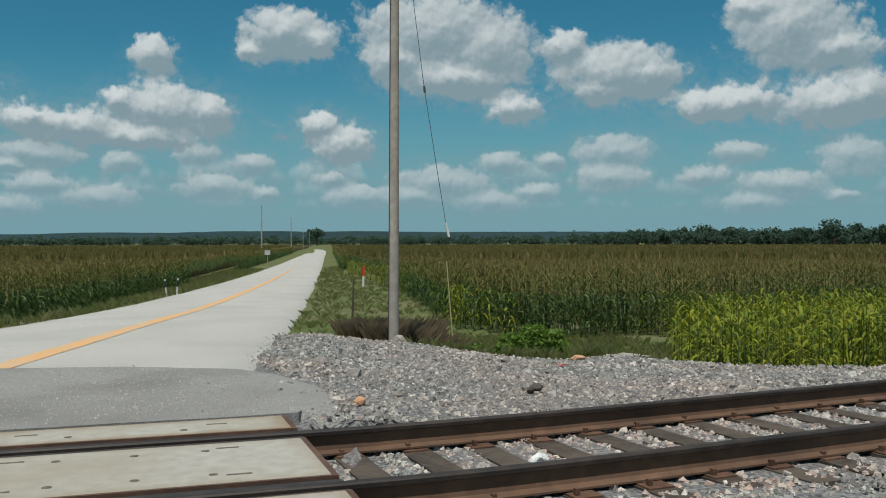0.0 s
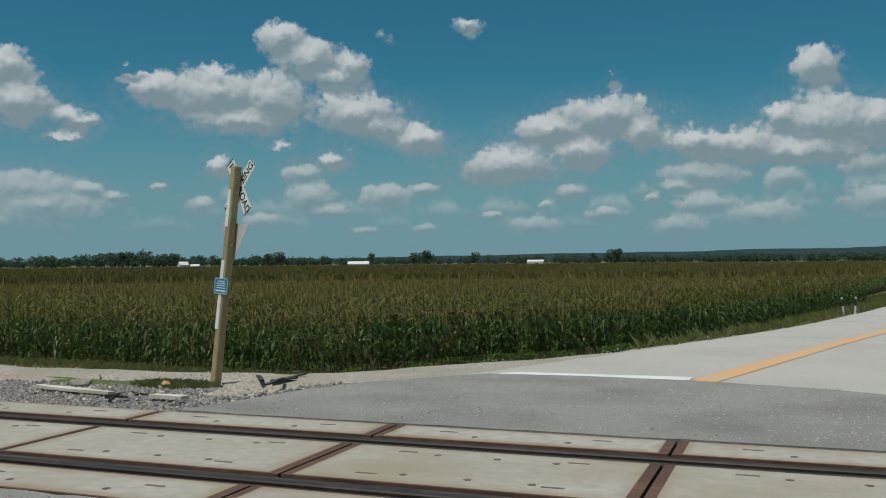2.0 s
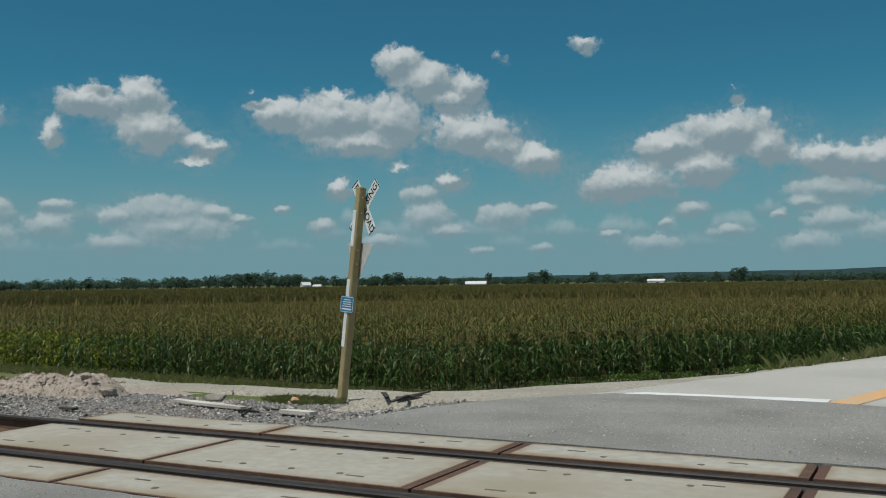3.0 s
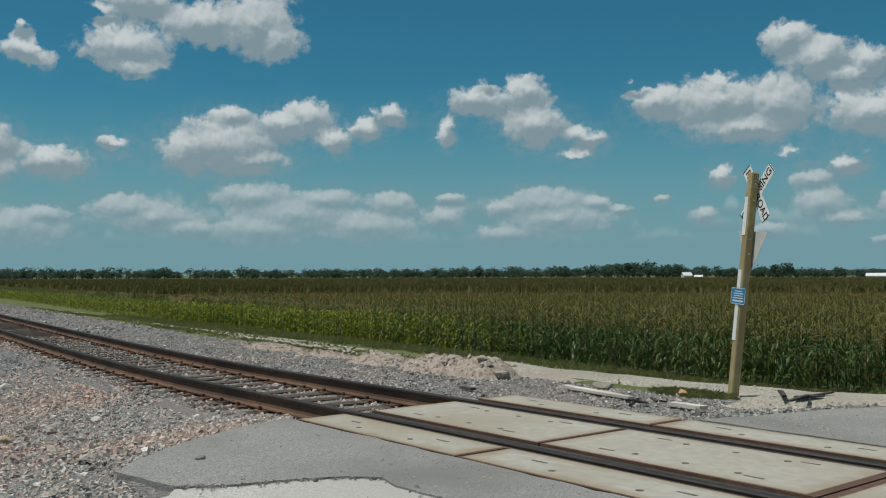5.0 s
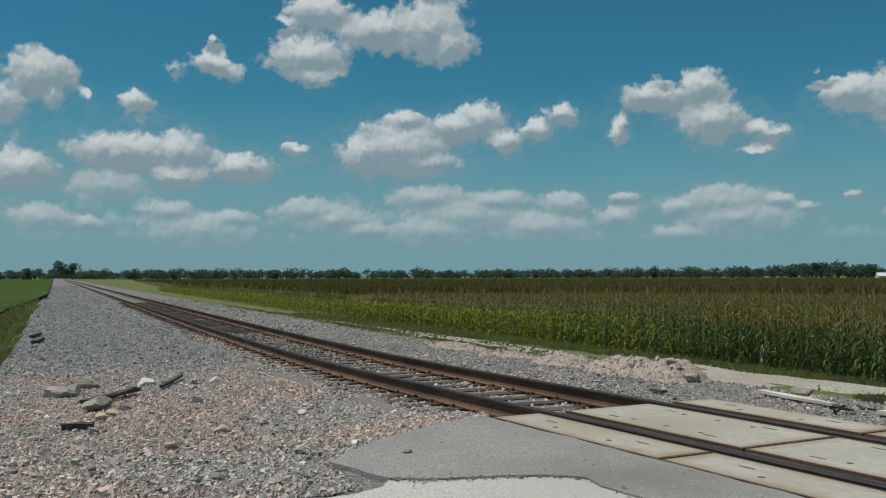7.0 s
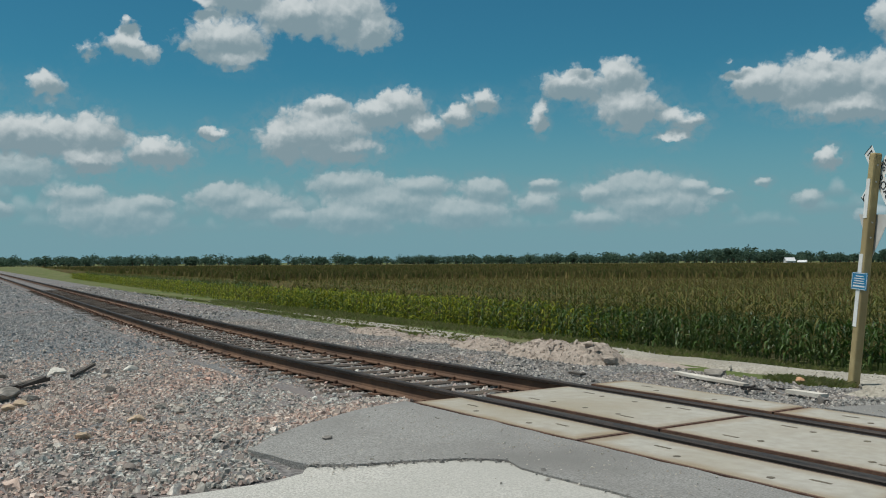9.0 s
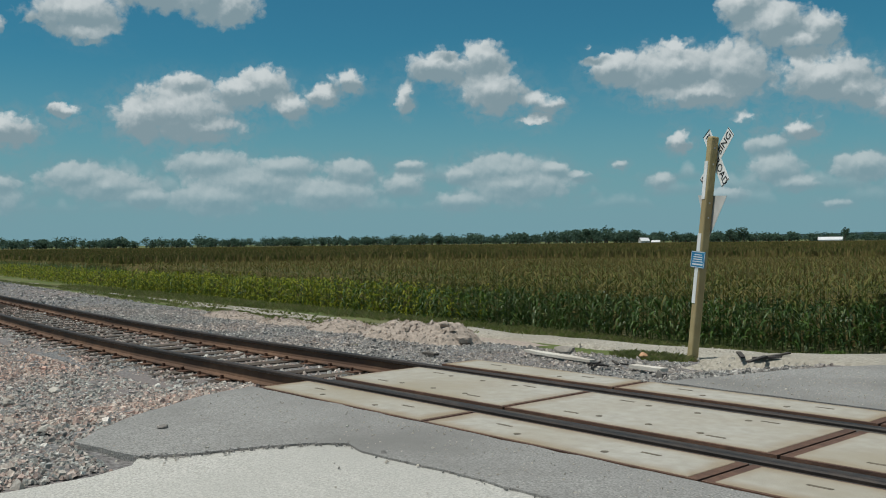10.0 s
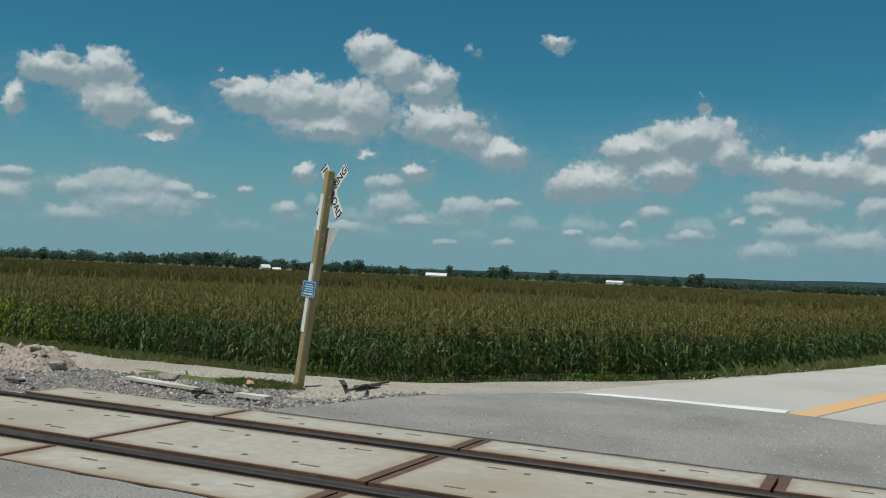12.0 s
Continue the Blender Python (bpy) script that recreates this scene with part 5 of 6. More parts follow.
pl += grass_over(10000, 3, 26, 16, 110, lambda x, y: (0.35 + 0.65 * patchy(x, y)) if road_x(y) + 3.0 < x < right_side(y) + 0.3 and y > 16.8 else 0)
pl += grass_over(6000, 5, 14, 14, 26, lambda x, y: (0.9 if y < 19 else 0.3) if x > road_x(y) + 4.5 and y < right_front(x) - 0.5 and v_of(x, y) > bank_reach(x) + 0.1 else 0, True, 0.8)
pl += grass_over(9000, -75, -18, -8, 6, lambda x, y: 1.0 if v_of(x, y) < -5.8 + wob(x, 1) and x < -20 else 0, True)
tagged(scatter("verge_grass", TUFTS, pl, [M_BLADE]), "green and yellowing verge grass", "grass", kind="stuff")


def shrub(name, at, n, r, h, leaf, material, label, category):
    v, f, mi = bushy(n, r, h, leaf)
    o = scatter(name, [(v, f, mi)], [(0, 0, 0, 0, 1, 1, 0)], [material])
    o.matrix_basis = pose(*at)
    return tagged(o, label, category)


for x, y, r, h in ((7.95, 17.4, 0.52, 1.22), (8.4, 17.5, 0.5, 1.12), (6.6, 17.2, 0.4, 0.85), (7.3, 17.0, 0.45, 1.0), (7.0, 16.6, 0.35, 0.75)):
    shrub("green_bush", (x, y, ground_z(x, y)), 1500, r, h, 0.06, M_BUSH, "bright green leafy weed bush on the bank below the corn", "bush")
for x, y, r, h in ((5.0, 19.0, 0.5, 0.6), (5.5, 18.6, 0.5, 0.75), (6.0, 18.4, 0.5, 0.7), (5.4, 20.2, 0.6, 0.55), (5.9, 19.8, 0.65, 0.7), (6.6, 19.2, 0.55, 0.6), (6.2, 21.0, 0.7, 0.75), (7.2, 19.4, 0.5, 0.45)):
    twigs = tuft(900, h * 0.9, r, 0.003, 0, 0.75)
    o = scatter("dry_brush", [twigs], [(0, 0, 0, 0, 1, 1, 0)], [M_DRY])
    o.matrix_basis = pose(x, y, ground_z(x, y) - 0.01)
    tagged(o, "tangled brown dead brush by the utility pole", "bush")
for i in range(12):
    x = rng.uniform(-11, -3.8)
    y = max(left_front(x) - 0.3, table(((-11, 21.3), (-9, 24.5), (-6, 28.3), (-3.6, 32.5)), x) - 0.5)
    shrub("weed_bush", (x, y, ground_z(x, y)), 350, rng.uniform(0.4, 0.7), rng.uniform(0.25, 0.42), 0.05, M_WEED, "leafy green weeds at the foot of the corn", "bush")


# ---------------------------------------------------------------- trees, hills, farm buildings far off
def tree_template(h, w, n, leaf):
    """Trunk with limbs and a crown of many small leaf clumps in uneven heaps."""
    v, f, m = [], [], []
    tr = 0.03 * h

    def limb(a, b, r0, r1):
        o = len(v)
        for p, r in ((a, r0), (b, r1)):
            for t in (0, 1.57, 3.14, 4.71):
                v.append((p[0] + r * math.cos(t), p[1] + r * math.sin(t), p[2]))
        for i in range(4):
            j = (i + 1) % 4
            f.extend([(o + i, o + j, o + 4 + j), (o + i, o + 4 + j, o + 4 + i)])
            m.extend([1, 1])

    limb((0, 0, 0), (0, 0, h * 0.45), tr, tr * 0.6)
    heaps = []
    for i in range(7):
        a, b = rng.uniform(0, 6.28), w * 0.5 * math.sqrt(rng.random()) * 0.75
        c = (b * math.cos(a), b * math.sin(a), h * rng.uniform(0.38, 0.82))
        limb((0, 0, h * rng.uniform(0.2, 0.45)), c, tr * 0.45, tr * 0.12)
        heaps.append((c, w * rng.uniform(0.17, 0.30)))
    heaps.append(((0, 0, h * 0.8), w * 0.25))
    for i in range(n):
        c, r = heaps[int(rng.integers(len(heaps)))]
        d = rng.normal(0, 1, 3)
        d /= np.linalg.norm(d)
        p = np.array(c) + d * r * rng.uniform(0.45, 1.05) * np.array([1, 1, 0.85])
        a, b = rng.normal(0, 1, 3), rng.normal(0, 1, 3)
        a /= np.linalg.norm(a)
        b -= a * (a @ b)
        b /= np.linalg.norm(b)
        s = leaf * rng.uniform(0.6, 1.3)
        o = len(v)
        v.extend([tuple(p - a * s), tuple(p + b * s * 0.7), tuple(p + a * s), tuple(p - b * s * 0.7)])
        f.extend([(o, o + 1, o + 2), (o, o + 2, o + 3)])
        m.extend([0, 0])
    return v, f, m


FAR_TREES = []
for _ in range(10):
    v, f, m = tree_template(10, rng.uniform(6, 10.5), 130, 0.8)
    keep = [k for k in range(len(f)) if (m[k] == 1 and k < 24) or (m[k] == 0 and k % 2 == 0)]
    FAR_TREES.append((v, [f[k] for k in keep], [m[k] for k in keep]))
for _ in range(5):
    FAR_TREES.append(tree_template(10, rng.uniform(5.5, 8.5), 240, 0.55))


def polar(az_deg, r):
    return -math.sin(radians(az_deg)) * r, math.cos(radians(az_deg)) * r


def top_el(a):
    """How high the tree line stands over the horizon, by direction."""
    return table(((-46, 1.08), (-30, 1.04), (-27.5, 0.62), (-26, 0.42), (-12, 0.40), (10, 0.36), (24, 0.36), (29, 0.42), (33, 0.50), (36, 0.55), (38.5, 0.72), (41, 0.72), (43, 0.55), (47, 0.50), (52, 0.45), (58, 0.42), (64, 0.42), (70, 0.46), (80, 0.46), (88, 0.42), (100, 0.4)), a)


pl = []
for i in range(2000):
    a = rng.uniform(-50, 100)
    near = a < -27
    r = (620 if near else 980) + rng.uniform(-10, 90)
    x, y = polar(a, r)
    z = field_z(x, y)
    want = 1.43 + r * math.tan(radians(top_el(a))) - z
    h = want * ((0.62 if near else 0.72) + 0.34 * rng.random() ** 2 + 0.34 * noise.noise((a * 2.3, 0, 0)) + (0.22 if near else 0.12) * noise.noise((a * 7.0, 4, 0)))
    pl.append((x, y, z - 0.12 * h, rng.uniform(0, 6.28), h / 10.0 * (1.1 if near else 1.45), 1.12 / (1.1 if near else 1.45), 10 + int(rng.integers(5)) if near else int(rng.integers(10))))
tagged(scatter("far_woods", FAR_TREES, pl, [M_TREE, M_BARK]), "dark line of leafy woods along the field's far edge", "woods", kind="stuff")

BIG = [tree_template(10, rng.uniform(7, 9.5), 700, 0.42) for _ in range(4)]
for a, e, r, wide in ((-10.75, 0.92, 760, 1.5), (10.6, 0.72, 880, 1.0), (10.1, 0.75, 885, 0.9), (11.6, 0.5, 880, 1.0), (18.9, 0.6, 900, 0.9), (21.8, 0.72, 900, 1.3), (22.6, 0.62, 905, 1.2), (25.2, 0.62, 890, 0.7),
                      (30.6, 0.72, 880, 1.1), (31.4, 0.6, 890, 1.0), (39.4, 0.78, 890, 1.5), (40.4, 0.72, 900, 1.4), (83.9, 0.95, 690, 1.0), (83.2, 0.8, 690, 0.9), (85.6, 0.5, 700, 0.8), (-41.2, 1.35, 600, 1.0)):
    x, y = polar(a, r)
    z = field_z(x, y)
    h = 1.43 + r * math.tan(radians(e)) - z
    v, f, m = BIG[int(rng.integers(4))]
    v, f, m = np.asarray(v), np.asarray(f), np.asarray(m)
    t = thing("tree", (x, y, z), "broad leafy dark green tree standing above the woods", "tree", "single trees along the field's edge", (0, 0, rng.uniform(0, 360)))
    for nm, mi, mt in (("crown", 0, M_TREE), ("trunk", 1, M_BARK)):
        ff = f[m == mi]
        used = np.unique(ff)
        back = {int(u): i for i, u in enumerate(used)}
        sc = np.array([h / 10 * wide, h / 10 * wide, h / 10])
        mesh_object(nm, [tuple(v[u] * sc) for u in used], [tuple(back[int(i)] for i in q) for q in ff], mt, t)

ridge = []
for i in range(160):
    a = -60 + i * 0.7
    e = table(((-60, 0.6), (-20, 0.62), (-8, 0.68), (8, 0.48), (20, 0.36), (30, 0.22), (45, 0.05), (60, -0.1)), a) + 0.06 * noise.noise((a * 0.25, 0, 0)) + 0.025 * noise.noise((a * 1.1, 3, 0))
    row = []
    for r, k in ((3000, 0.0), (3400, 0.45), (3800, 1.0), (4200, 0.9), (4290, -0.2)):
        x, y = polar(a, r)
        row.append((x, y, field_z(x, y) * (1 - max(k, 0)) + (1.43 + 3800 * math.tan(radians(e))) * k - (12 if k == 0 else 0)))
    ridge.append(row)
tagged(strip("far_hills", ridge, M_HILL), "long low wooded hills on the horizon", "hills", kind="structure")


def barn(a, r, length, width, eaves, rise, turn, label):
    x, y = polar(a, r)
    b = thing("barn", (x, y, field_z(x, y)), label, "barn", "farm buildings far across the field", (0, 0, turn))
    bm = box(length, width, eaves, (0, 0, eaves / 2))
    for sx in (-1, 1):
        q = [bm.verts.new((sx * length / 2, -width / 2, eaves)), bm.verts.new((sx * length / 2, width / 2, eaves)), bm.verts.new((sx * length / 2, 0, eaves + rise))]
        bm.faces.new(q)
    part("wall", bm, M_WALLW, b)
    bm = bmesh.new()
    sl = math.hypot(width / 2 + 0.4, rise)
    for sy in (-1, 1):
        box(length + 1, sl, 0.15, (0, sy * width / 4, eaves + rise / 2 + 0.08), bm, Matrix.Rotation(-sy * math.atan2(rise, width / 2), 4, "X"))
    part("roof", bm, M_ROOF, b, "pale metal roof")
    # no opening is cut: a dark sheet on the wall paints the doorway's shade
    part("door", box(length * 0.16, 0.1, eaves * 0.7, (length * 0.1, -width / 2 - 0.06, eaves * 0.35)), M_DARKWOOD_SHADE, b, "dark sheet standing for the shade in an open doorway")
    return b


barn(36.35, 880, 8, 7, 3.6, 2.8, 60, "small white barn with a steep pale roof")
barn(35.65, 885, 7, 6, 2.4, 1.6, 25, "low white farm shed beside a barn")
barn(25.95, 880, 19, 9, 3.0, 2.4, 20, "long low white barn with a pale metal roof")
barn(15.1, 880, 15, 9, 3.8, 1.6, 8, "white metal farm shed standing alone in the field")

# ---------------------------------------------------------------- poles and roadside things
upole = thing("utility_pole", (4.83, 16.6, -0.55), "tall grey weathered wooden utility pole standing in ballast", "utility pole", rot=(0, 0.3, 0))
part("pole", rod(0.098, 0.075, (0, 0, 0), (0, 0, 10.5), 28), M_POLE, upole)
part("ground_wire", rod(0.010, 0.010, (-0.10, -0.03, 0.0), (-0.075, -0.03, 9.0), 6), M_WIRE, upole, "dark ground wire stapled down the pole")
guy = thing("guy_wire", (4.98, 16.6, 0), "slack dark guy wire with a pale guard at its loose end", "wire")
pts = [Vector((0.06, 0, 8.6)), Vector((0.24, -0.05, 5.6)), Vector((0.42, -0.08, 4.15)), Vector((0.66, -0.12, 2.6)), Vector((0.80, -0.15, 1.72))]
bm = bmesh.new()
last = None
for p in pts:
    ring = [bm.verts.new((p.x + 0.006 * math.cos(t), p.y + 0.006 * math.sin(t), p.z)) for t in (0, 1.05, 2.09, 3.14, 4.19, 5.24)]
    if last:
        for i in range(6):
            bm.faces.new((last[i], last[(i + 1) % 6], ring[(i + 1) % 6], ring[i]))
    last = ring
part("wire", bm, M_WIRE, guy)
part("clamp", rod(0.022, 0.022, (0.415, -0.08, 4.2), (0.43, -0.08, 4.08), 8), M_WIRE, guy)
part("guard", rod(0.022, 0.022, (0.80, -0.15, 1.72), (0.86, -0.16, 1.46), 8), M_WHITE, guy, "white plastic guard")


def far_pole(y, top, lean=0.0):
    x = road_x(y) - 2.9 - 4.4
    p = thing("utility_pole", (x, y, field_z(x, y)), "slim grey wooden utility pole beside the road", "utility pole", "poles along the road", (0, lean, 0))
    part("pole", rod(0.15, 0.10, (0, 0, 0), (0, 0, top), 10), M_POLE, p)
    return p


for y, top in ((154, 9.2), (273, 10.6), (400, 10), (530, 10)):
    far_pole(y, top, rng.uniform(-0.6, 0.6))

for dx, dy, lean in ((0, 0, -6), (0.42, 0.5, 4)):
    mk = thing("marker_post", (1.75 + dx, 42.0 + dy, ground_z(1.9, 42) - 0.05), "short white roadside marker post with a dark band", "marker post", "marker posts at the road's edge", (0, lean, 0))
    part("stake", box(0.07, 0.03, 0.85, (0, 0, 0.425)), M_ALU, mk, bevel=0.006)
    part("band", box(0.075, 0.036, 0.28, (0, 0, 0.62)), M_BLACK, mk, "dark reflective band")
sg = thing("roadside_sign", (17.6, 127, ground_z(17.6, 127) - 0.05), "small grey sign board on a post beside the road", "sign")
part("post", box(0.08, 0.08, 1.9, (0, 0, 0.95)), M_POLE, sg)
part("board", box(0.75, 0.04, 0.6, (0, -0.06, 1.7)), M_ALU, sg, bevel=0.01)
rm = thing("marker_post", (14.1, 57.5, ground_z(14.1, 57.5) - 0.05), "white fibreglass marker post with a red top", "marker post", rot=(0, 1.5, 0))
part("stake", box(0.13, 0.04, 0.75, (0, 0, 0.375)), M_WHITE, rm, bevel=0.006)
part("top", box(0.16, 0.05, 0.62, (0, 0, 1.05)), M_RED, rm, "red top", bevel=0.01)
for x0, y0, x1, y1, z1, r, lab in ((6.62, 18.3, 6.42, 18.3, 0.98, 0.018, "thin straw-coloured cane leaning at the field's edge"), (5.75, 24.0, 5.80, 24.0, 0.4, 0.03, "thin brown wooden stake behind the utility pole")):
    s = part("stake", rod(r, r * 0.7, (x0, y0, ground_z(x0, y0) - 0.1), (x1, y1, z1), 8), M_STRAW if r < 0.02 else M_BARK)
    tagged(s, lab, "stake")


# ---------------------------------------------------------------- crossbuck
def lettering(word, size, material, parent, place, tilt=0.0):
    """Flat raised letters standing up and facing -y."""
    cu = bpy.data.curves.new("letters", "FONT")
    cu.body, cu.size, cu.align_x, cu.align_y, cu.extrude = word, size, "CENTER", "CENTER", 0.002
    tmp = bpy.data.objects.new("letters", cu)
    scene.collection.objects.link(tmp)
    me = bpy.data.meshes.new_from_object(tmp.evaluated_get(bpy.context.evaluated_depsgraph_get()))
    bpy.data.objects.remove(tmp)
    me.materials.clear()
    me.materials.append(material)
    ob = new("letters", me)
    ob.parent = parent
    ob.matrix_basis = Matrix.Translation(place) @ Matrix.Rotation(tilt, 4, "Y") @ Matrix.Rotation(radians(90), 4, "X")
    return ob


post = thing("crossbuck_post", (-7.63, 11.22, -0.36), "leaning timber post with white crossbuck and small blue notice", "crossing sign", rot=(-4.75, 3.1, -24))
bm = box(0.120, 0.120, 3.16, (0, 0, 1.58))
part("post", bm, M_POST, post, bevel=0.022)
part("reflective_strip", box(0.078, 0.006, 0.52, (-0.012, -0.063, 2.56)), M_WHITE, post, "white reflective strip")
part("reflective_strip", box(0.078, 0.006, 0.96, (-0.012, -0.063, 1.35)), M_WHITE, post, "white reflective strip")
for sgn, word in ((1, "RAILROAD"), (-1, "CROSSING")):
    tilt = radians(51 * sgn)
    yb = 0.070 + (0.012 if sgn < 0 else 0.0)
    bm = bmesh.new()
    box(0.90, 0.006, 0.18, (0, 0, 0), bm)
    bl = part("blade", bm, M_WHITE, post, "white crossbuck blade with black capital letters")
    bl.matrix_basis = Matrix.Translation((0.0, yb, 2.88)) @ Matrix.Rotation(tilt, 4, "Y")
    for half_word, off in ((word[:4], -0.25), (word[4:], 0.25)):
        lettering(half_word, 0.155, M_BLACK, bl, (off, -0.0045, 0.0))
    for ex in (-0.442, 0.442):
        part("edge_line", box(0.012, 0.003, 0.18, (ex, -0.0045, 0)), M_BLACK, bl)
bm = bmesh.new()
tri = [(-0.34, 2.36), (0.34, 2.36), (0.0, 1.74)]
fr = [bm.verts.new((x, 0.066, z)) for x, z in tri]
bk = [bm.verts.new((x, 0.071, z)) for x, z in tri]
bm.faces.new(fr[::-1])
bm.faces.new(bk)
for i in range(3):
    j = (i + 1) % 3
    bm.faces.new((fr[i], fr[j], bk[j], bk[i]))
bmesh.ops.recalc_face_normals(bm, faces=bm.faces)
part("yield_sign", bm, M_ALU, post, "bare grey back of a triangular sign")
blue = part("notice", box(0.335, 0.006, 0.225, (0.015, -0.071, 1.47)), M_BLUE, post, "small blue notice with white border and lines", bevel=0.002)
for zz, w in ((0.066, 0.17), (0.035, 0.22), (0.004, 0.20), (-0.027, 0.24), (-0.066, 0.25)):
    part("line", box(w, 0.003, 0.011 if zz > -0.05 else 0.020, (0.015, -0.0755, 1.47 + zz)), M_WHITE, blue)
for q in (box(0.30, 0.003, 0.007, (0.015, -0.0755, 1.574)), box(0.30, 0.003, 0.007, (0.015, -0.0755, 1.366)), box(0.007, 0.003, 0.19, (-0.145, -0.0755, 1.47)), box(0.007, 0.003, 0.19, (0.175, -0.0755, 1.47))):
    part("border", q, M_WHITE, blue)
for zz in (2.05, 2.25, 2.78, 3.0):
    part("bolt", rod(0.012, 0.012, (0.056, 0.0, zz), (0.067, 0.0, zz), 8), M_ALU, post)


# ---------------------------------------------------------------- loose things on the ballast
def rock(name, at, size, material, label, category="rock", turn=None):
    bm = bmesh.new()
    bmesh.ops.create_icosphere(bm, subdivisions=3, radius=1)
    off = rng.uniform(0, 50)
    cuts = [(Vector(rng.normal(0, 1, 3)).normalized(), rng.uniform(0.62, 0.9)) for _ in range(11)]
    for v in bm.verts:
        d = v.co.normalized()
        reach = min([1.12] + [c / (d @ q) for q, c in cuts if d @ q > 0.05])
        reach *= 1 + 0.10 * noise.noise((d.x * 3.5 + off, d.y * 3.5, d.z * 3.5))
        v.co = Vector((d.x * size[0], d.y * size[1], d.z * size[2])) * reach * 1.1
    o = part(name, bm, material)
    o.matrix_basis = pose(at[0], at[1], at[2], 0, 0, rng.uniform(0, 360) if turn is None else turn)
    return tagged(o, label, category)


def plank(name, a, b, w, h, material, label, category="board"):
    a, b = Vector(a), Vector(b)
    d = b - a
    bm = box(d.length, w, h)
    bmesh.ops.subdivide_edges(bm, edges=[e for e in bm.edges if abs(e.calc_length() - d.length) < 1e-4], cuts=7)
    off = rng.uniform(0, 40)
    for v in bm.verts:
        v.co += Vector((0, noise.noise((v.co.x * 4 + off, v.co.y * 9, 0)) * w * 0.18, noise.noise((v.co.x * 4 + off, v.co.y * 9, 5)) * h * 0.2))
    o = part(name, bm, material)
    o.matrix_basis = Matrix.Translation((a + b) / 2) @ d.to_track_quat("X", "Z").to_matrix().to_4x4()
    return tagged(o, label, category)


def bz(x, y, up=0.0):
    return ballast_z(x, y) + up


plank("board", (-9.55, 9.95, bz(-9.5, 9.9, 0.06)), (-8.12, 9.70, bz(-8.1, 9.7, 0.05)), 0.12, 0.035, M_BOARD, "long bleached timber board lying on the ballast")
plank("board", (-7.42, 9.62, bz(-7.4, 9.6, 0.06)), (-6.88, 9.52, bz(-6.9, 9.5, 0.06)), 0.12, 0.04, M_BOARD, "short bleached board lying near the crossing sign")
for i in range(7):
    x, y = rng.uniform(-8.0, -7.2), rng.uniform(9.2, 9.75)
    a = rng.uniform(0, 6.28)
    ln = rng.uniform(0.10, 0.24)
    plank("wood_scrap", (x, y, bz(x, y, 0.05)), (x + ln * math.cos(a), y + ln * math.sin(a), bz(x, y, 0.08)), 0.03, 0.02, M_DARKWOOD_SHADE, "dark broken wood scrap on the ballast", "wood scrap")
rock("rock", (-9.3, 10.5, bz(-9.3, 10.5, 0.04)), (0.14, 0.10, 0.08), M_ROCK, "grey-brown rock behind a bleached board")
rock("rubble_lump", (-11.15, 10.2, mound_h(-11.15, 10.2) + 0.02), (0.13, 0.09, 0.06), M_STONE_TAN, "large pinkish lump on the rubble heap", "rock")
rock("rubble_lump", (-11.6, 10.2, mound_h(-11.6, 10.2) + 0.01), (0.09, 0.07, 0.05), M_STONE_TAN, "pale pinkish lump on the rubble heap", "rock")
rock("clay_lump", (-8.05, 10.7, bz(-8.05, 10.7, 0.06)), (0.055, 0.04, 0.05), M_ORANGE, "small orange clay lump beside the grass", "clay lump")
plank("wood_scrap", (-10.4, 8.75, bz(-10.4, 8.75, 0.04)), (-10.05, 8.68, bz(-10.1, 8.7, 0.05)), 0.09, 0.03, M_DARKWOOD_SHADE, "dark flat wood scrap on the far ballast", "wood scrap")
# left of the track: stones, timbers
rock("boulder", (-14.95, 1.86, bz(-14.95, 1.86, 0.07)), (0.25, 0.10, 0.09), M_ROCK, "long rounded tan boulder lying on the ballast", turn=38)
rock("boulder", (-13.98, 1.42, bz(-13.98, 1.42, 0.07)), (0.24, 0.11, 0.09), M_ROCK, "rounded grey-tan boulder on the ballast", turn=52)
rock("boulder", (-14.15, 1.62, bz(-14.15, 1.62, 0.05)), (0.11, 0.09, 0.09), M_ROCK, "small tan boulder between two larger ones")
rock("grey_timber", (-12.48, 1.70, bz(-12.48, 1.7, 0.07)), (0.34, 0.085, 0.075), M_ROCK, "weathered grey log on the ballast", "log", 141)
plank("charred_timber", (-12.95, 1.60, bz(-12.95, 1.6, 0.05)), (-13.72, 2.38, bz(-13.72, 2.38, 0.08)), 0.13, 0.05, M_DARKWOOD_SHADE, "black charred timber lying on the ballast", "timber")
plank("charred_timber", (-13.1, 1.95, bz(-13.1, 1.95, 0.07)), (-13.6, 2.34, bz(-13.6, 2.34, 0.11)), 0.05, 0.035, M_DARKWOOD_SHADE, "splintered black strip resting against a charred timber", "timber")
plank("stick", (-14.05, 2.78, bz(-14.05, 2.78, 0.05)), (-15.2, 3.34, bz(-15.2, 3.34, 0.07)), 0.05, 0.04, M_DARKWOOD_SHADE, "thin black charred stick on the ballast", "stick")
plank("brown_timber", (-11.02, 1.12, bz(-11, 1.12, 0.05)), (-10.93, 1.42, bz(-10.9, 1.42, 0.05)), 0.11, 0.06, M_TIE, "short brown timber piece on the ballast", "timber")
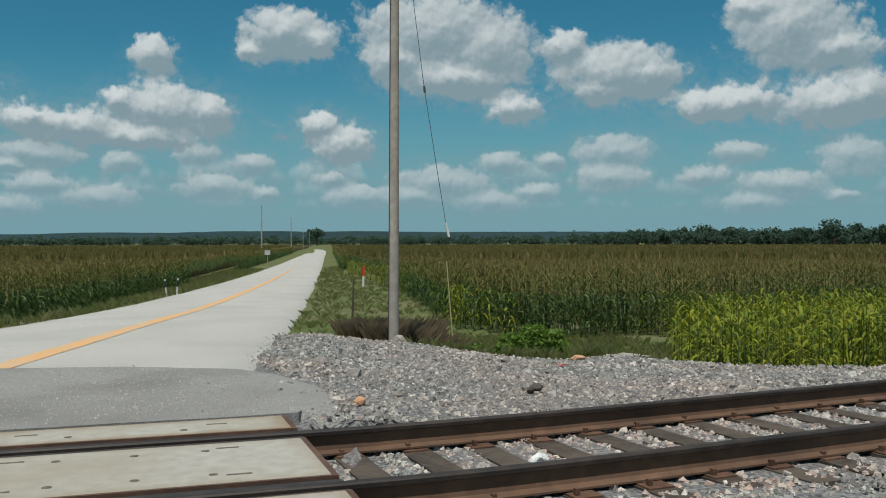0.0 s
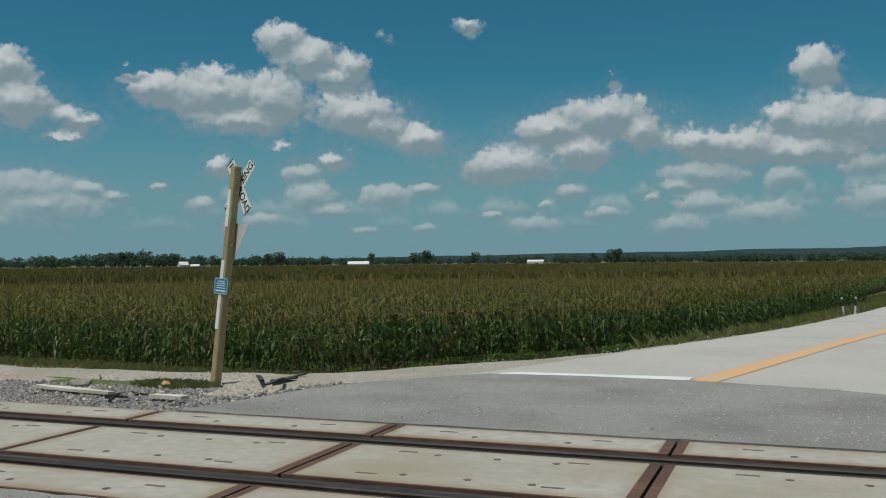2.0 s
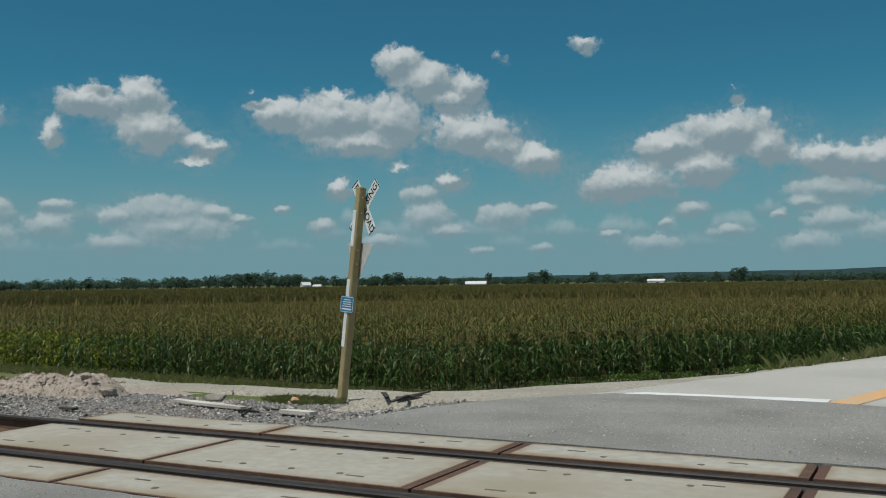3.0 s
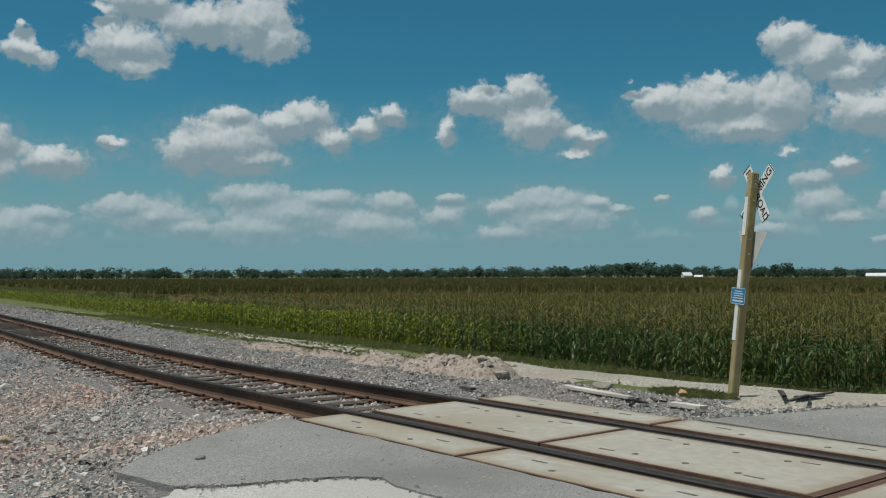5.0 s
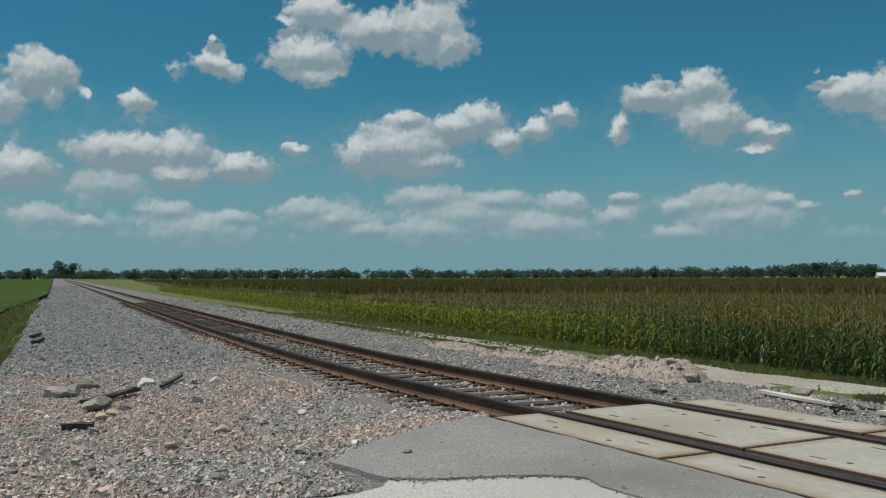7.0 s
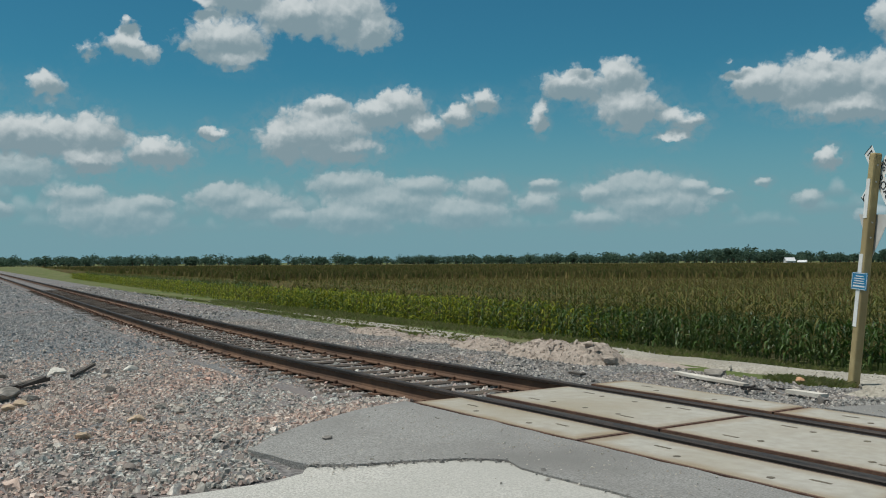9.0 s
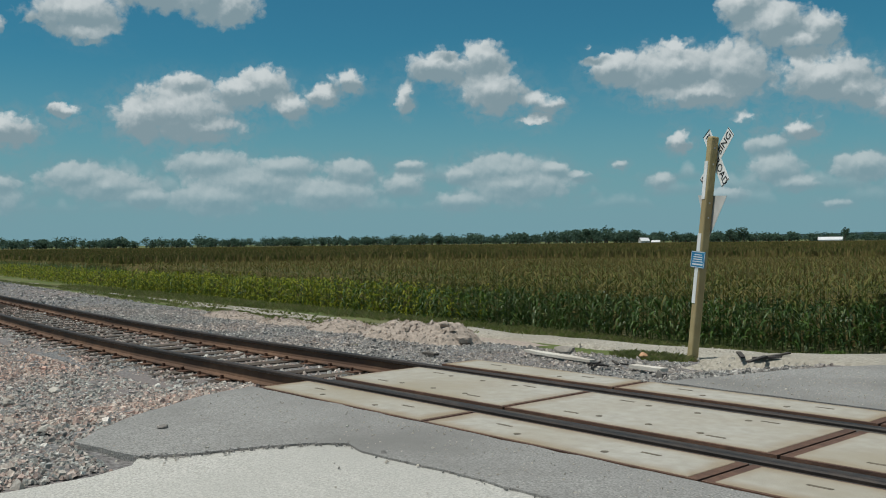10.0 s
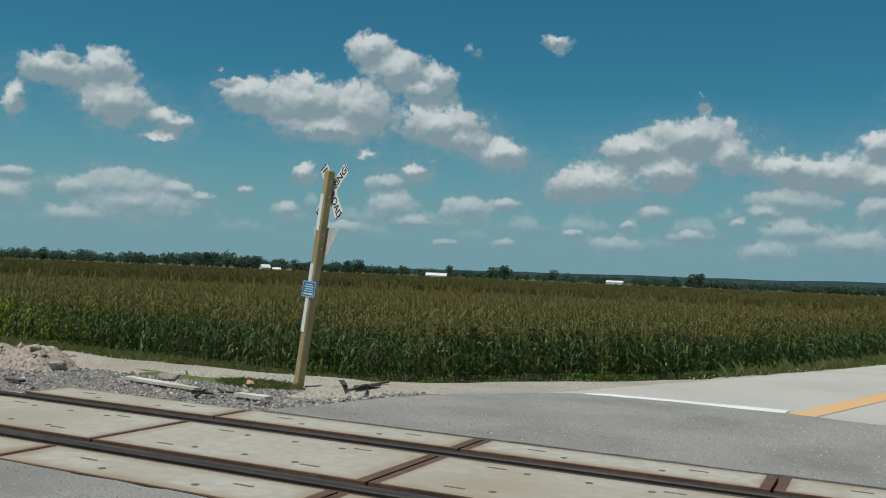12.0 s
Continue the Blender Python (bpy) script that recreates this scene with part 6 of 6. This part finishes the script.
for x, y, s, m, lab in ((-14.75, 2.70, 0.17, M_BOARD, "broken white stone on the ballast"), (-14.5, 3.7, 0.13, M_BOARD, "flat pale stone on the ballast"), (-10.66, 3.69, 0.10, M_BOARD, "upright pale stone on the ballast"),
                        (-10.0, 2.56, 0.12, M_CLAY, "tan clay stone on the ballast"), (-11.6, 1.62, 0.13, M_CLAY, "orange-tan broken stone beside a grey log"), (-11.9, 1.78, 0.11, M_CLAY, "broken tan stone beside a grey log"),
                        (-12.3, 1.95, 0.12, M_ROCK, "tan stone at the end of a grey log"), (-12.5, 1.03, 0.075, M_BOARD, "small white stone on the ballast"), (-9.4, 1.93, 0.10, M_CLAY, "pale tan stone among ballast"),
                        (-10.25, 3.1, 0.11, M_ROCK, "pale tan stone among ballast"), (-10.5, 3.18, 0.09, M_STONE_TAN, "tan stone among ballast"), (-10.7, 3.02, 0.10, M_ROCK, "grey-tan stone among ballast"),
                        (-10.2, 2.25, 0.10, M_STONE_TAN, "pale stone among ballast"), (-13.9, 3.2, 0.10, M_STONE_TAN, "small pale stone on the ballast"), (-6.95, 1.70, 0.07, M_STONE_GREY, "dark grey stone beside the road")):
    rock("stone", (x, y, bz(x, y, s * 0.2)), (s * 0.75, s * 0.5, s * 0.42), m, lab, "stone")
for i, (x, y) in enumerate(((-29.2, 2.3), (-26.6, 2.15))):
    plank("dark_timber", (x, y, bz(x, y, 0.06)), (x - 1.0, y + 0.32, bz(x - 1, y + 0.3, 0.07)), 0.12, 0.07, M_DARKWOOD_SHADE, "old dark timber at the ballast's grassy edge", "timber")
# dark shredded rubber and splinters by the crossing sign
for x, y, a, ln in ((-6.05, 9.98, 1.5, 0.36), (-6.2, 10.35, 0.2, 0.34), (-6.12, 10.5, 1.2, 0.36), (-6.3, 10.3, 2.3, 0.26)):
    zz = -0.045
    plank("rubber_scrap", (x, y, zz), (x + ln * math.cos(a), y + ln * math.sin(a), zz + 0.035), 0.055, 0.02, M_DARKWOOD_SHADE, "torn black rubber scrap on the gravel shoulder", "scrap")
# right of the road
plank("board", (5.45, 16.75, bz(5.45, 16.7, 0.05)), (5.95, 16.45, bz(5.95, 16.4, 0.06)), 0.09, 0.05, M_BOARD, "yellowish board lying beside the utility pole")
rock("rock", (6.0, 16.4, bz(6.0, 16.4, 0.05)), (0.17, 0.10, 0.09), M_ROCK, "pale rock at the end of a board")
rock("rock", (4.85, 16.3, bz(4.85, 16.3, 0.03)), (0.13, 0.10, 0.10), M_ROCK, "pale rock at the foot of the pole")
rock("rock", (8.2, 14.1, bz(8.2, 14.1, 0.04)), (0.30, 0.12, 0.06), M_ROCK, "flat pale rock on the edge of the ballast", turn=-20)
rock("brick", (7.0, 13.6, bz(7.0, 13.6, 0.04)), (0.12, 0.07, 0.06), M_ORANGE, "broken orange brick on the ballast", "brick")
rock("red_scrap", (5.9, 11.9, bz(5.9, 11.9, 0.02)), (0.10, 0.07, 0.02), M_SCRAP, "faded red scrap on the ballast", "scrap")
rock("dark_stone", (4.4, 9.4, bz(4.4, 9.4, 0.04)), (0.09, 0.06, 0.06), M_DARKWOOD_SHADE, "single black stone on the grey ballast", "stone")
rock("clay_lump", (2.25, 8.35, bz(2.25, 8.35, 0.03)), (0.07, 0.05, 0.045), M_ORANGE, "orange clay lump beside the rail", "clay lump")
rock("white_stone", (3.05, 6.3, -0.16), (0.08, 0.05, 0.05), M_WHITE, "white stone between the ties", "stone")
rock("pebble", (-6.93, 3.22, 0.012), (0.045, 0.035, 0.025), M_STONE_GREY, "loose grey pebble on the asphalt", "stone")

# ---------------------------------------------------------------- paint on the road
bm = bmesh.new()
prev = None
for i in range(120):
    y = 11.55 + (105 - 11.55) * (i / 119) ** 1.6
    w = 0.17 * (1 - 0.6 * ease(50, 105, y)) + 0.02 * noise.noise((y, 0, 0))
    zc = road_z(y) + 0.05 * min(1, max(0, (y - 11.6) / 8)) + 0.006
    a, b = bm.verts.new((road_x(y) - 0.02 - w, y, zc)), bm.verts.new((road_x(y) - 0.02 + w, y, zc))
    if prev:
        bm.faces.new((prev[0], prev[1], b, a))
    prev = (a, b)
tagged(part("centre_line", bm, M_YELLOW), "worn yellow-orange centre line painted on the road", "road marking", kind="structure")
bm = bmesh.new()
prev = None
for i in range(16):
    k = i / 15
    x = -3.62 + (2.36) * k
    y0, y1 = 11.56 + 0.05 * math.sin(k * 3), 11.98 - (0.25 if i == 0 else 0) + 0.14 * k
    a, b = bm.verts.new((x, y0, road_top(x, y0) + 0.012)), bm.verts.new((x, y1, road_top(x, y1) + 0.012))
    if prev:
        bm.faces.new((prev[0], a, b, prev[1]))
    prev = (a, b)
tagged(part("stop_line", bm, M_WHITE), "white stop line painted across one lane", "road marking", kind="structure")
